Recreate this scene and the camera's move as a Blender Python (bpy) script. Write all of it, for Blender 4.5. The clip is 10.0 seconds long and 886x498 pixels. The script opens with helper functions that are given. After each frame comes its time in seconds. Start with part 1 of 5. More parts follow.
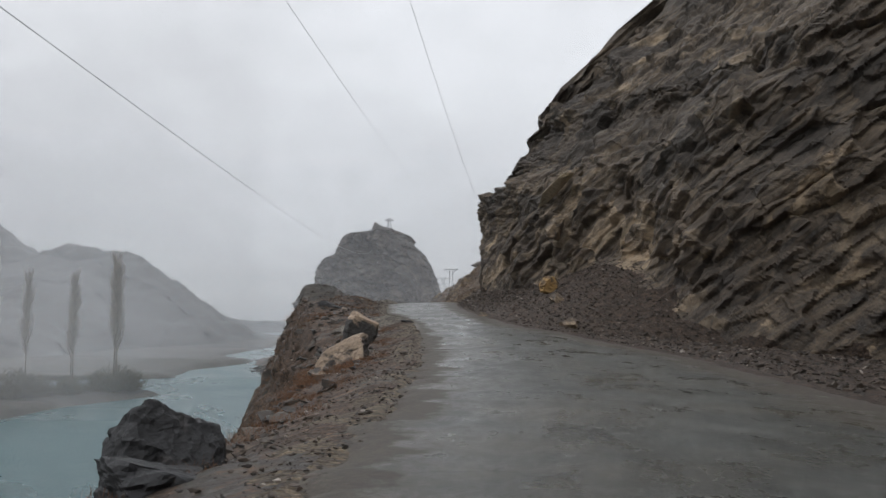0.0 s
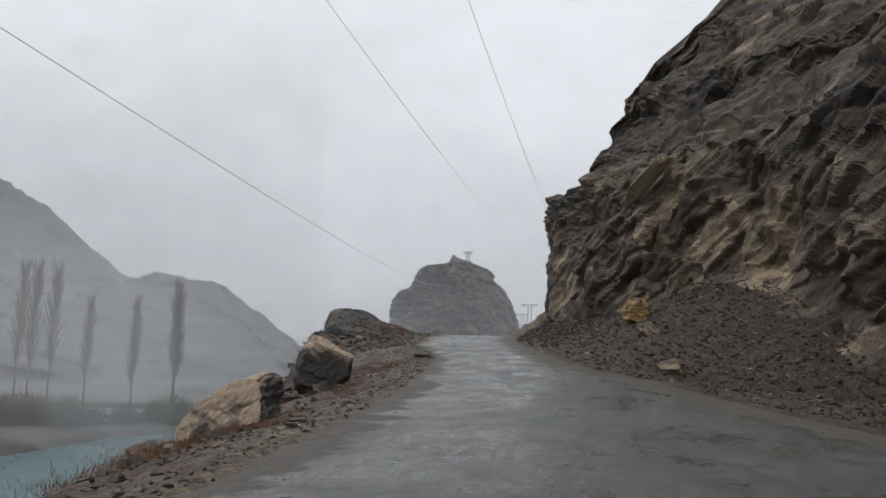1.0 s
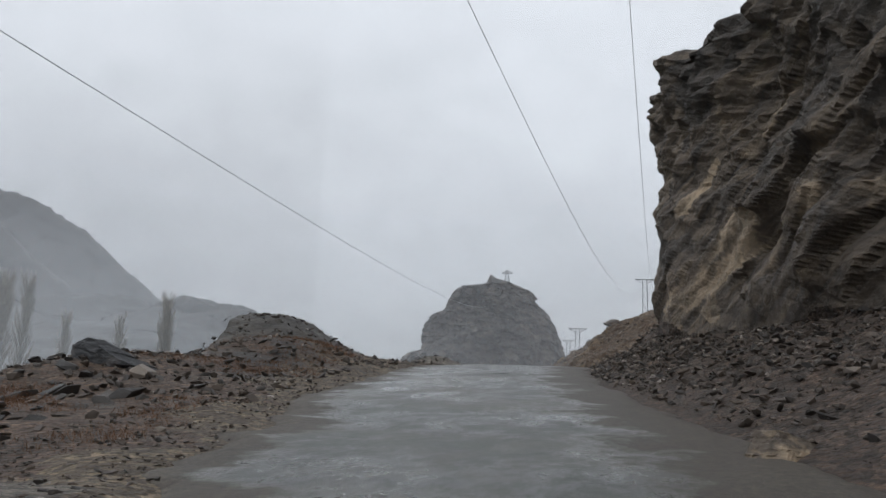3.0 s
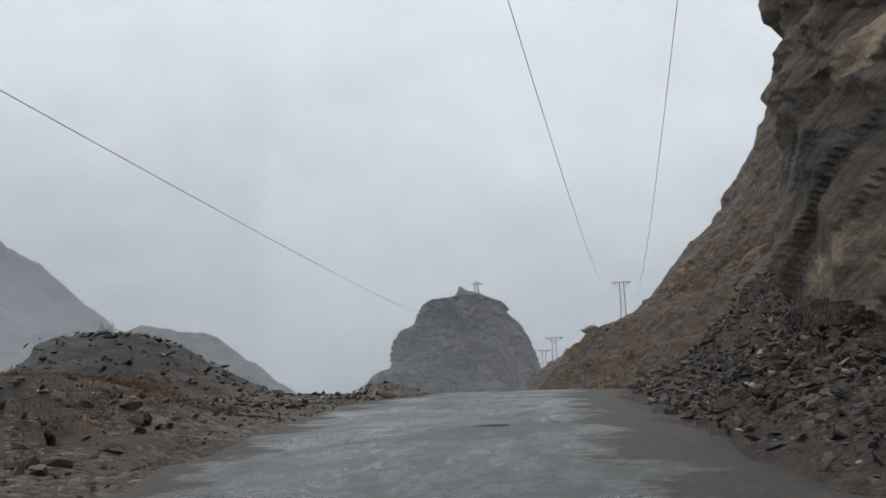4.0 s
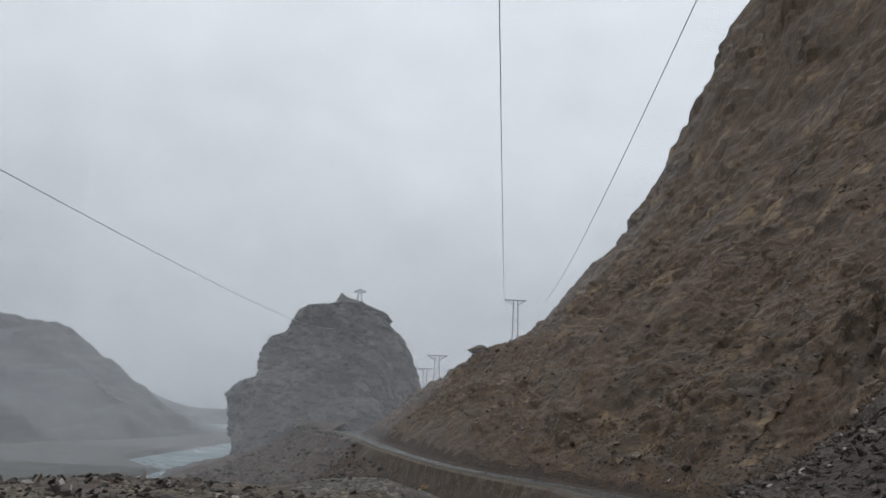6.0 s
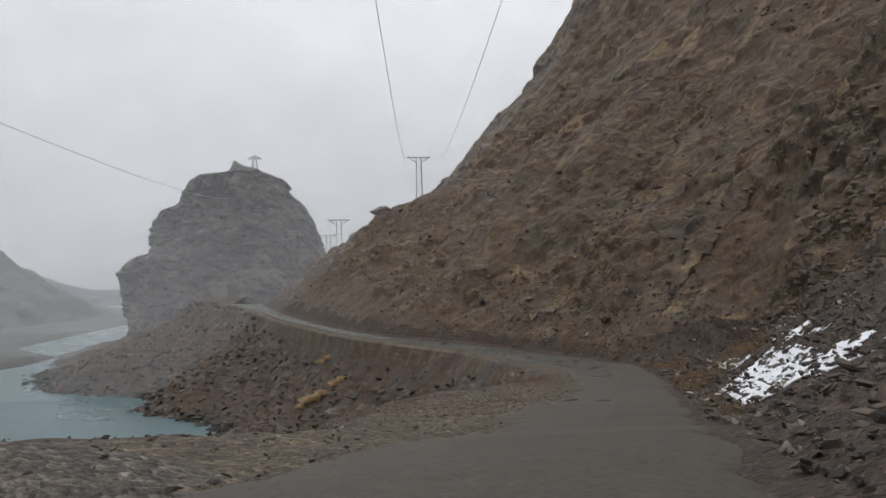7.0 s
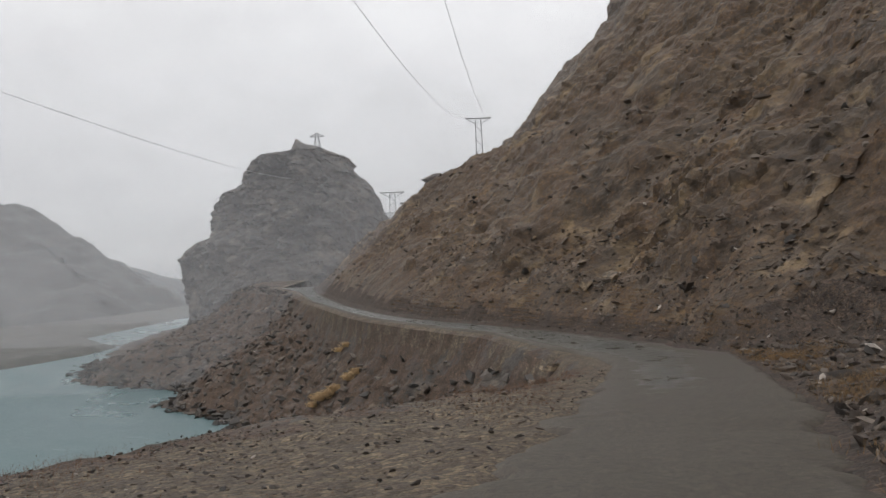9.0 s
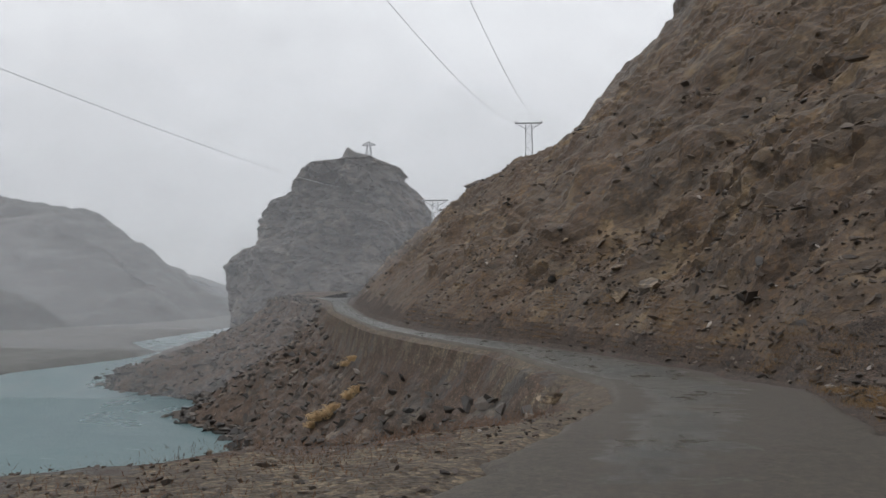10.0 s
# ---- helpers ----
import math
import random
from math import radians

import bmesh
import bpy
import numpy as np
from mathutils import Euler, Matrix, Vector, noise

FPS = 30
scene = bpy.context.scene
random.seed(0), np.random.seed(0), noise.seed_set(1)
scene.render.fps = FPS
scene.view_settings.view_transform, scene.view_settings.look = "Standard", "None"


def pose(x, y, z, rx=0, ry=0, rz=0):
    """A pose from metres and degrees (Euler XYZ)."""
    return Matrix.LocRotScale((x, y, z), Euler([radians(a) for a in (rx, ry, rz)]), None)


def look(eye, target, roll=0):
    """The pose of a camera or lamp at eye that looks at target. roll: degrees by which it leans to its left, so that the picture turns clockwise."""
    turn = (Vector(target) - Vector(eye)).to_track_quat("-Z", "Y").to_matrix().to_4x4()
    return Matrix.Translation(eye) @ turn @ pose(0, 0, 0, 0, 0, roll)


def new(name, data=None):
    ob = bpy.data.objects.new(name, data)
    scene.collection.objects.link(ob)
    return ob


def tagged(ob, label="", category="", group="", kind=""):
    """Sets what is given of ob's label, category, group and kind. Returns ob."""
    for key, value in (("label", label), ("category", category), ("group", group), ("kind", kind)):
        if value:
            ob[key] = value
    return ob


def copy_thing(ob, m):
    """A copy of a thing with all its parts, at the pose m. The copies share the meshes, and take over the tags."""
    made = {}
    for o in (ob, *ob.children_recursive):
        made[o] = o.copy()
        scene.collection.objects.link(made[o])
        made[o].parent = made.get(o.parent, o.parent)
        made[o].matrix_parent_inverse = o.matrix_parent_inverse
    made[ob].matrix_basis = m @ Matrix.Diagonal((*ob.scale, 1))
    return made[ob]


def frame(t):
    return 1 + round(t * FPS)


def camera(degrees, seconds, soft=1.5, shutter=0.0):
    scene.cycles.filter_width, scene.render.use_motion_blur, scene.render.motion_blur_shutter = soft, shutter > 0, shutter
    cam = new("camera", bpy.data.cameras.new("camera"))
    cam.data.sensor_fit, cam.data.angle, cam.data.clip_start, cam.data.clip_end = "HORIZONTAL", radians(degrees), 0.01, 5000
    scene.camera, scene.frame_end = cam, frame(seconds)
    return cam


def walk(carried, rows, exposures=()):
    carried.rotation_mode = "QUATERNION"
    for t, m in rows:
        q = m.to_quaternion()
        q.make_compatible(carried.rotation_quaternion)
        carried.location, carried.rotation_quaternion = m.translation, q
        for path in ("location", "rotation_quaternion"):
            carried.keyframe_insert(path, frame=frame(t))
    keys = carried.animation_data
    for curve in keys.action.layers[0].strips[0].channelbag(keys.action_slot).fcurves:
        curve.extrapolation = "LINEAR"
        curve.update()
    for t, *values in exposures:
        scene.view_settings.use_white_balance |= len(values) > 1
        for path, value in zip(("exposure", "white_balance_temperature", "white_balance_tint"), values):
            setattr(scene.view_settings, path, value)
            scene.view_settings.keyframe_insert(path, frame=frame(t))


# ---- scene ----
cam = camera(60.0, 10.0)
PATH = [
    (0, (4.292, 1.454, 0.577), (4.178, 3.444, 0.745), -0.4),
    (0.5, (5.26, 9.367, 0.423), (5.043, 11.343, 0.636), -0.2),
    (1, (5.52, 17.017, 0.35), (5.187, 18.971, 0.613), 1.4),
    (1.5, (5.272, 24.831, 0.402), (4.849, 26.764, 0.693), 2.0),
    (2, (4.563, 32.612, 0.537), (4.079, 34.527, 0.846), 3.2),
    (2.5, (3.484, 40.11, 0.802), (3.014, 42.028, 1.124), 4.3),
    (3, (2.28, 47.64, 1.091), (1.842, 49.563, 1.421), 1.8),
    (3.2, (1.806, 50.272, 1.226), (1.378, 52.195, 1.569), 1.6),
    (4.3, (-0.327, 64.002, 1.942), (-0.65, 65.937, 2.332), -2.5),
    (4.5, (-0.67, 66.394, 2.078), (-0.962, 68.33, 2.489), -2.1),
    (5, (-1.242, 72.023, 2.432), (-1.451, 73.957, 2.898), 1.1),
    (5.2, (-1.301, 74.158, 2.565), (-1.481, 76.093, 3.04), 2.2),
    (6.3, (-0.48, 85.346, 3.168), (-0.492, 87.318, 3.5), 0.8),
    (6.5, (-0.299, 87.468, 3.173), (-0.255, 89.451, 3.43), -0.4),
    (7, (0.597, 92.828, 2.88), (0.765, 94.819, 2.946), -1.4),
    (7.5, (1.973, 98.183, 2.428), (2.235, 100.166, 2.455), 2.2),
    (8, (3.632, 103.204, 1.809), (3.971, 105.175, 1.848), 1.6),
    (8.5, (5.738, 107.854, 0.897), (5.991, 109.838, 0.938), -0.6),
    (9, (7.662, 112.938, 0.478), (7.59, 114.936, 0.518), -2.6),
    (9.5, (9.461, 118.09, -0.163), (9.224, 120.074, -0.085), -1.7),
    (10, (10.998, 123.751, -0.883), (10.764, 125.735, -0.787), -0.4),
]
EXPOSURES = [(0, 0.14, 6480, 10), (1.5, 0.08, 6420, 10), (3, 0.02, 6270, 9), (5.2, -0.08, 6230, 8), (6.4, -0.05, 6300, 9), (7.2, 0.23, 6700, 11), (7.8, 0.27, 7000, 12), (8.5, 0.36, 6850, 11), (9, 0.28, 6750, 11), (10, 0.2, 6550, 10)]
walk(cam, [(t, look(eye, target, roll)) for t, eye, target, roll in PATH], EXPOSURES)

# ---- world, sky light and sun: heavy overcast, light from the whole sky ----
world = bpy.data.worlds.new("overcast_sky")
scene.world = world
world.use_nodes = True
SUN_EL, SUN_AZ = 52.0, 200.0


def build_world():
    nt = world.node_tree
    nt.nodes.clear()
    n = nt.nodes.new
    out, bg = n("ShaderNodeOutputWorld"), n("ShaderNodeBackground")
    sky = n("ShaderNodeTexSky")
    sky.sky_type, sky.sun_disc = "NISHITA", False
    sky.sun_elevation, sky.sun_rotation = radians(SUN_EL), radians(SUN_AZ)
    grey = n("ShaderNodeHueSaturation")
    grey.inputs["Saturation"].default_value = 0.12
    grey.inputs["Value"].default_value = 0.035
    nt.links.new(sky.outputs[0], grey.inputs["Color"])
    tc, sep = n("ShaderNodeTexCoord"), n("ShaderNodeSeparateXYZ")
    nt.links.new(tc.outputs["Generated"], sep.inputs[0])
    ramp = n("ShaderNodeValToRGB")
    e = ramp.color_ramp.elements
    e[0].position, e[0].color = 0.0, (0.40, 0.415, 0.445, 1)
    e[1].position, e[1].color = 1.0, (0.95, 0.98, 1.03, 1)
    for at_, c in ((0.12, (0.50, 0.52, 0.555, 1)), (0.3, (0.70, 0.72, 0.76, 1)), (0.5, (0.84, 0.865, 0.91, 1))):
        k = e.new(at_)
        k.color = c
    nt.links.new(sep.outputs["Z"], ramp.inputs[0])
    mp = n("ShaderNodeMapping")
    mp.inputs["Scale"].default_value = (1.4, 1.4, 3.2)
    nt.links.new(tc.outputs["Generated"], mp.inputs[0])
    cl = n("ShaderNodeTexNoise")
    cl.inputs["Scale"].default_value, cl.inputs["Detail"].default_value, cl.inputs["Roughness"].default_value = 1.7, 5, 0.5
    nt.links.new(mp.outputs[0], cl.inputs["Vector"])
    mr = n("ShaderNodeMapRange")
    mr.inputs["From Min"].default_value, mr.inputs["From Max"].default_value = 0.3, 0.7
    mr.inputs["To Min"].default_value, mr.inputs["To Max"].default_value = 0.86, 1.1
    nt.links.new(cl.outputs[0], mr.inputs["Value"])
    mul = n("ShaderNodeMix")
    mul.data_type, mul.blend_type = "RGBA", "MULTIPLY"
    mul.inputs["Factor"].default_value = 1.0
    nt.links.new(ramp.outputs[0], mul.inputs["A"])
    nt.links.new(mr.outputs[0], mul.inputs["B"])
    add = n("ShaderNodeMix")
    add.data_type, add.blend_type = "RGBA", "ADD"
    add.inputs["Factor"].default_value = 1.0
    nt.links.new(mul.outputs["Result"], add.inputs["A"])
    nt.links.new(grey.outputs[0], add.inputs["B"])
    nt.links.new(add.outputs["Result"], bg.inputs["Color"])
    bg.inputs["Strength"].default_value = 0.93
    nt.links.new(bg.outputs[0], out.inputs[0])


build_world()
sun_data = bpy.data.lights.new("sun", "SUN")
sun_data.energy, sun_data.angle, sun_data.color = 0.55, radians(35), (1.0, 0.97, 0.93)
sun = new("sun", sun_data)
az = radians(SUN_AZ)
sun.matrix_world = look((math.sin(az) * 100 * math.cos(radians(SUN_EL)), math.cos(az) * 100 * math.cos(radians(SUN_EL)), 100 * math.sin(radians(SUN_EL))), (0, 0, 0))

# ---- noise ----
PERM = np.random.RandomState(7).permutation(256)
PERM = np.concatenate([PERM, PERM, PERM])
GRAD = np.random.RandomState(3).normal(size=(256, 3))
GRAD /= np.linalg.norm(GRAD, axis=1)[:, None]


def perlin(p):
    p = np.asarray(p, float)
    i = np.floor(p).astype(int)
    f = p - i
    u = f * f * f * (f * (f * 6 - 15) + 10)
    i &= 255
    total = 0.0
    for a in (0, 1):
        for b in (0, 1):
            for c in (0, 1):
                h = PERM[PERM[PERM[(i[..., 0] + a) & 255] + ((i[..., 1] + b) & 255)] + ((i[..., 2] + c) & 255)]
                g = GRAD[h]
                d = (g * (f - (a, b, c))).sum(-1)
                wx = u[..., 0] if a else 1 - u[..., 0]
                wy = u[..., 1] if b else 1 - u[..., 1]
                wz = u[..., 2] if c else 1 - u[..., 2]
                total = total + d * wx * wy * wz
    return total * 1.6


def fbm(p, octaves=4, gain=0.5):
    p, out, amp = np.asarray(p, float), 0.0, 1.0
    for _ in range(octaves):
        out = out + amp * perlin(p)
        p, amp = p * 2.03 + 11.7, amp * gain
    return out


def chance(*k):
    h = 0
    for q in k:
        h = PERM[(h + (q.astype(int) & 255)) & 255]
    return h / 255.0


def beds(p, bed, thick, run, warp=0.5):
    """Broken beds of rock: one step in or out for each block of each bed."""
    bed = np.asarray(bed, float) / np.linalg.norm(bed)
    along = np.cross(bed, (1.0, 0.0, 0.0))
    along /= np.linalg.norm(along)
    across = np.cross(bed, along)
    s = p @ bed + warp * perlin(p * 0.17) + 0.25 * warp * perlin(p * 0.6)
    k = np.floor(s / thick)
    t = p @ along + run * 1.3 * chance(k, k * 0 + 5)
    w = p @ across + run * chance(k, k * 0 + 9)
    tt = t + 0.3 * run * perlin(p * 0.45 + 3)
    b = np.floor(tt / (run * (0.6 + 0.9 * chance(k, k * 0 + 2))))
    c = np.floor(w / (run * 1.1))
    val = chance(k, b, c)
    edge = (s / thick - k)
    return val - 0.25 * edge


def facets(p, bed, thick, run, seed=0, warp=0.4, bend=1.0):
    """Broken rock: irregular blocks lying in beds, each with a tilted face; gives relief and a value for each block."""
    bed = np.asarray(bed, float) / np.linalg.norm(bed)
    along = np.cross(bed, (1.0, 0.0, 0.0))
    along /= np.linalg.norm(along)
    across = np.cross(bed, along)
    q = np.stack([(p @ bed + warp * perlin(p * 0.17 + seed)) / thick, p @ along / run, p @ across / run], -1) + seed * 7.3
    for k in range(3):
        q[..., k] += bend * (0.3 * perlin(p * (0.9 / thick) + 17 * k + seed) + 0.35 * perlin(p * (0.6 / run) + 31 * k + seed))
    i = np.floor(q).astype(int)
    best, second = np.full(q.shape[:-1], 9.0), np.full(q.shape[:-1], 9.0)
    relief, value, beside = (np.zeros(q.shape[:-1]) for _ in range(3))
    for a in (-1, 0, 1):
        for b in (-1, 0, 1):
            for c in (-1, 0, 1):
                x, y, z = i[..., 0] + a, i[..., 1] + b, i[..., 2] + c
                h = PERM[PERM[PERM[x & 255] + (y & 255)] + (z & 255)]
                j = [PERM[h + k] / 255.0 for k in (11, 67, 131)]
                d = [q[..., k] - (v + 0.1 + 0.8 * j[k]) for k, v in enumerate((x, y, z))]
                d2 = d[0] * d[0] + d[1] * d[1] + d[2] * d[2]
                m = d2 < best
                g = [PERM[h + k] / 255.0 - 0.5 for k in (23, 91, 173)]
                r = PERM[h + 201] / 255.0
                f = r - 0.5 + 0.9 * (d[0] * g[0] + d[1] * g[1] + d[2] * g[2])
                m2 = ~m & (d2 < second)
                beside, second = np.where(m, relief, np.where(m2, f, beside)), np.where(m, best, np.where(m2, d2, second))
                relief, value, best = np.where(m, f, relief), np.where(m, PERM[h + 37] / 255.0, value), np.where(m, d2, best)
    w = 0.5 + 0.5 * np.clip((np.sqrt(second) - np.sqrt(best)) / 0.08, 0, 1)
    return relief * w + beside * (1 - w), value


def table(y, *rows):
    """Straight-line values between rows (y, value)."""
    return np.interp(y, [r[0] for r in rows], [r[1] for r in rows])


# ---- plan of the road: left edge, right edge and height by y ----
def road_left(y):
    return table(y, (-40, 2.6), (12, 2.7), (24, 2.2), (35, 1.3), (44, 0.2), (49, -0.4), (55, -1.9), (62, -3.8), (72, -5.2), (80, -6.0), (88, -4.6),
                 (98, -1.7), (103, 0.3), (109, 2.8), (114, 4.8), (120, 7.3), (130, 9.9), (138, 11.7), (142, 12.6), (150, 13.3), (155, 13.0), (160, 11.4), (170, 9.0),
                 (181, 2.8), (193, -3.2), (206, -8.2), (231, -17.5), (262, -26.4), (272, -30.0), (286, -36.5), (345, -42.0))


def road_right(y):
    return table(y, (-40, 11.8), (14, 11.8), (22, 11.9), (30, 11.7), (35, 10.3), (40, 8.4), (46, 6.2), (51, 5.2), (55, 4.5), (63, 3.0), (72, 1.7), (80, 1.2), (86, 1.4), (92, 2.3),
                 (99, 3.9), (109, 7.5), (120.5, 11.4), (127, 13.9), (136, 16.3), (147, 19.0), (157, 18.6), (168, 14.2), (175, 10.6), (188, 2.4), (205, -4.8),
                 (216, -9.0), (254, -20.5), (280, -26.5), (345, -31.0))


def road_z(y):
    return table(y, (-40, -0.5), (1.5, -0.62), (9.4, -0.78), (17, -0.85), (25, -0.8), (32.6, -0.66), (40, -0.4), (47.6, -0.1), (64, 0.74), (72, 1.2),
                 (79, 1.52), (85.3, 1.74), (88, 1.73), (93, 1.5), (98.2, 1.23), (103.2, 0.6), (107.9, -0.3), (113, -0.72), (118, -1.36), (123.8, -2.08),
                 (140, -3.4), (155, -4.6), (172, -4.8), (200, -4.8), (240, -4.2), (276, -3.5), (345, -2.0))


def crossfall(x, y):
    """The first bend leans down towards the cliff."""
    return table(y, (-40, 0.055), (36, 0.055), (46, 0.0)) * np.clip(x - 5.2, 0, 9)


WATER = -20.0

# ---- materials ----


def material(name, rough=0.9):
    m = bpy.data.materials.new(name)
    m.use_nodes = True
    nt = m.node_tree
    b = nt.nodes["Principled BSDF"]
    b.inputs["Roughness"].default_value = rough
    return m, nt, b


def noise_node(nt, scale, detail=6, rough=0.6, vec=None, distort=0.0):
    n = nt.nodes.new("ShaderNodeTexNoise")
    n.inputs["Scale"].default_value, n.inputs["Detail"].default_value = scale, detail
    n.inputs["Roughness"].default_value, n.inputs["Distortion"].default_value = rough, distort
    if vec is not None:
        nt.links.new(vec, n.inputs["Vector"])
    return n.outputs[0]


def ramp_node(nt, fac, *stops):
    r = nt.nodes.new("ShaderNodeValToRGB")
    e = r.color_ramp.elements
    while len(e) > 1:
        e.remove(e[-1])
    e[0].position, e[0].color = stops[0][0], (*stops[0][1], 1)
    for p, c in stops[1:]:
        k = e.new(p)
        k.color = (*c, 1)
    nt.links.new(fac, r.inputs[0])
    return r.outputs[0]


def mix_node(nt, fac, a, b, blend="MIX"):
    m = nt.nodes.new("ShaderNodeMix")
    m.data_type, m.blend_type = "RGBA", blend
    for sock, v in (("Factor", fac), ("A", a), ("B", b)):
        if isinstance(v, (int, float)):
            m.inputs[sock].default_value = v
        elif isinstance(v, tuple):
            m.inputs[sock].default_value = (*v, 1)
        else:
            nt.links.new(v, m.inputs[sock])
    return m.outputs["Result"]


def range_node(nt, v, a, b, c, d):
    m = nt.nodes.new("ShaderNodeMapRange")
    for k, q in zip(("From Min", "From Max", "To Min", "To Max"), (a, b, c, d)):
        m.inputs[k].default_value = q
    nt.links.new(v, m.inputs["Value"])
    return m.outputs[0]


def coords(nt, scale=(1, 1, 1), turn=(0, 0, 0)):
    tc = nt.nodes.new("ShaderNodeTexCoord")
    mp, st = nt.nodes.new("ShaderNodeMapping"), nt.nodes.new("ShaderNodeMapping")
    mp.inputs["Rotation"].default_value = [radians(a) for a in turn]
    st.inputs["Scale"].default_value = scale
    nt.links.new(tc.outputs["Object"], mp.inputs[0])
    nt.links.new(mp.outputs[0], st.inputs[0])
    return st.outputs[0]


def bump_node(nt, b, *levels):
    last = None
    for v, strength, dist in levels:
        k = nt.nodes.new("ShaderNodeBump")
        k.inputs["Strength"].default_value, k.inputs["Distance"].default_value = strength, dist
        nt.links.new(v, k.inputs["Height"])
        if last is not None:
            nt.links.new(last, k.inputs["Normal"])
        last = k.outputs[0]
    nt.links.new(last, b.inputs["Normal"])


def rock_material(name, dark, mid, pale, turn, bed_scale=1.0, pale_at=0.62, rough=(0.55, 0.9), soil=None, soil_at=(0.5, 0.62), relief=1.0, scrub=None):
    """Bedded wet rock: streaks along the beds, blotches of paler stone, rusty soil where it lies flat."""
    m, nt, b = material(name)
    p = coords(nt)
    q = coords(nt, (0.5 * bed_scale, 0.5 * bed_scale, 2.8 * bed_scale), turn)
    streak = noise_node(nt, 1.0, 9, 0.7, q, 0.9)
    big = noise_node(nt, 0.16 * bed_scale, 4, 0.55, p)
    fine = noise_node(nt, 5.0 * bed_scale, 8, 0.7, p)
    blot = noise_node(nt, 0.5 * bed_scale, 6, 0.6, p, 0.6)
    at = nt.nodes.new("ShaderNodeAttribute")
    at.attribute_name = "tone"
    wob = nt.nodes.new("ShaderNodeMath")
    wob.operation = "MULTIPLY_ADD"
    wob.inputs[1].default_value = 0.9
    nt.links.new(blot, wob.inputs[0])
    nt.links.new(at.outputs["Fac"], wob.inputs[2])
    c = ramp_node(nt, streak, (0.33, dark), (0.5, mid), (0.66, tuple(0.7 * x + 0.3 * y for x, y in zip(mid, pale))))
    c = mix_node(nt, range_node(nt, wob.outputs[0], pale_at + 0.46, pale_at + 0.62, 0, 0.85), c, pale)
    c = mix_node(nt, range_node(nt, wob.outputs[0], 0.78, 0.6, 0.0, 0.7), c, dark)
    c = mix_node(nt, range_node(nt, big, 0.42, 0.64, 0.0, 0.5), c, dark)
    if soil:
        sn = noise_node(nt, 0.22, 6, 0.6, p)
        c = mix_node(nt, range_node(nt, sn, soil_at[0], soil_at[1], 0, 0.85), c, soil)
    if scrub:
        sc = noise_node(nt, 2.6, 9, 0.78, p)
        sp = noise_node(nt, 0.11, 5, 0.6, p)
        k = nt.nodes.new("ShaderNodeMath")
        k.operation = "MULTIPLY"
        nt.links.new(range_node(nt, sc, 0.5, 0.6, 0, 0.8), k.inputs[0])
        nt.links.new(range_node(nt, sp, 0.36, 0.54, 0.15, 1.0), k.inputs[1])
        c = mix_node(nt, k.outputs[0], c, scrub)
    chips = []
    for size in (1.0, 2.7):
        vo = nt.nodes.new("ShaderNodeTexVoronoi")
        vo.inputs["Scale"].default_value = size
        wob2, wn = nt.nodes.new("ShaderNodeVectorMath"), nt.nodes.new("ShaderNodeTexNoise")
        wob2.operation = "MULTIPLY_ADD"
        wn.inputs["Scale"].default_value, wn.inputs["Detail"].default_value = size * 1.4, 5
        qq_ = coords(nt, (0.75 * bed_scale, 0.75 * bed_scale, 2.1 * bed_scale), turn)
        nt.links.new(qq_, wn.inputs["Vector"])
        nt.links.new(wn.outputs["Color"], wob2.inputs[0])
        wob2.inputs[1].default_value = (0.9 / size, 0.9 / size, 0.9 / size)
        nt.links.new(qq_, wob2.inputs[2])
        nt.links.new(wob2.outputs[0], vo.inputs["Vector"])
        chips.append(range_node(nt, vo.outputs["Color"], 0.15, 0.85, 0.0, 1.0))
    c = mix_node(nt, 0.5, c, ramp_node(nt, chips[0], (0.0, (0.7, 0.7, 0.7)), (1.0, (1.35, 1.32, 1.28))), "MULTIPLY")
    c = mix_node(nt, 0.5, c, ramp_node(nt, chips[1], (0.0, (0.7, 0.7, 0.7)), (1.0, (1.35, 1.32, 1.28))), "MULTIPLY")
    c = mix_node(nt, 0.55, c, ramp_node(nt, fine, (0.3, (0.5, 0.5, 0.5)), (0.7, (1.35, 1.3, 1.25))), "MULTIPLY")
    nt.links.new(c, b.inputs["Base Color"])
    nt.links.new(range_node(nt, fine, 0.35, 0.7, rough[0], rough[1]), b.inputs["Roughness"])
    bump_node(nt, b, (chips[0], 0.8 * relief, 0.16), (chips[1], 0.8 * relief, 0.07), (streak, 0.6 * relief, 0.14), (blot, 0.6 * relief, 0.25), (fine, 0.8 * relief, 0.05))
    return m


DIP = (28, 25, 0)
M_CLIFF = rock_material("cliff_rock", (0.050, 0.045, 0.042), (0.120, 0.096, 0.073), (0.36, 0.285, 0.20), DIP, 1.0, 0.60, relief=1.6)
M_SLOPE = rock_material("slope_rock", (0.042, 0.033, 0.027), (0.090, 0.067, 0.048), (0.22, 0.16, 0.095), (27, 10, 0), 0.8, 0.58, soil=(0.066, 0.042, 0.027), soil_at=(0.44, 0.6), scrub=(0.15, 0.092, 0.042), relief=1.7)
M_BANK = rock_material("bank_rock", (0.022, 0.021, 0.020), (0.050, 0.044, 0.038), (0.15, 0.125, 0.098), (20, 15, 0), 0.9, 0.64, soil=(0.066, 0.046, 0.033), soil_at=(0.46, 0.62), scrub=(0.125, 0.066, 0.033))
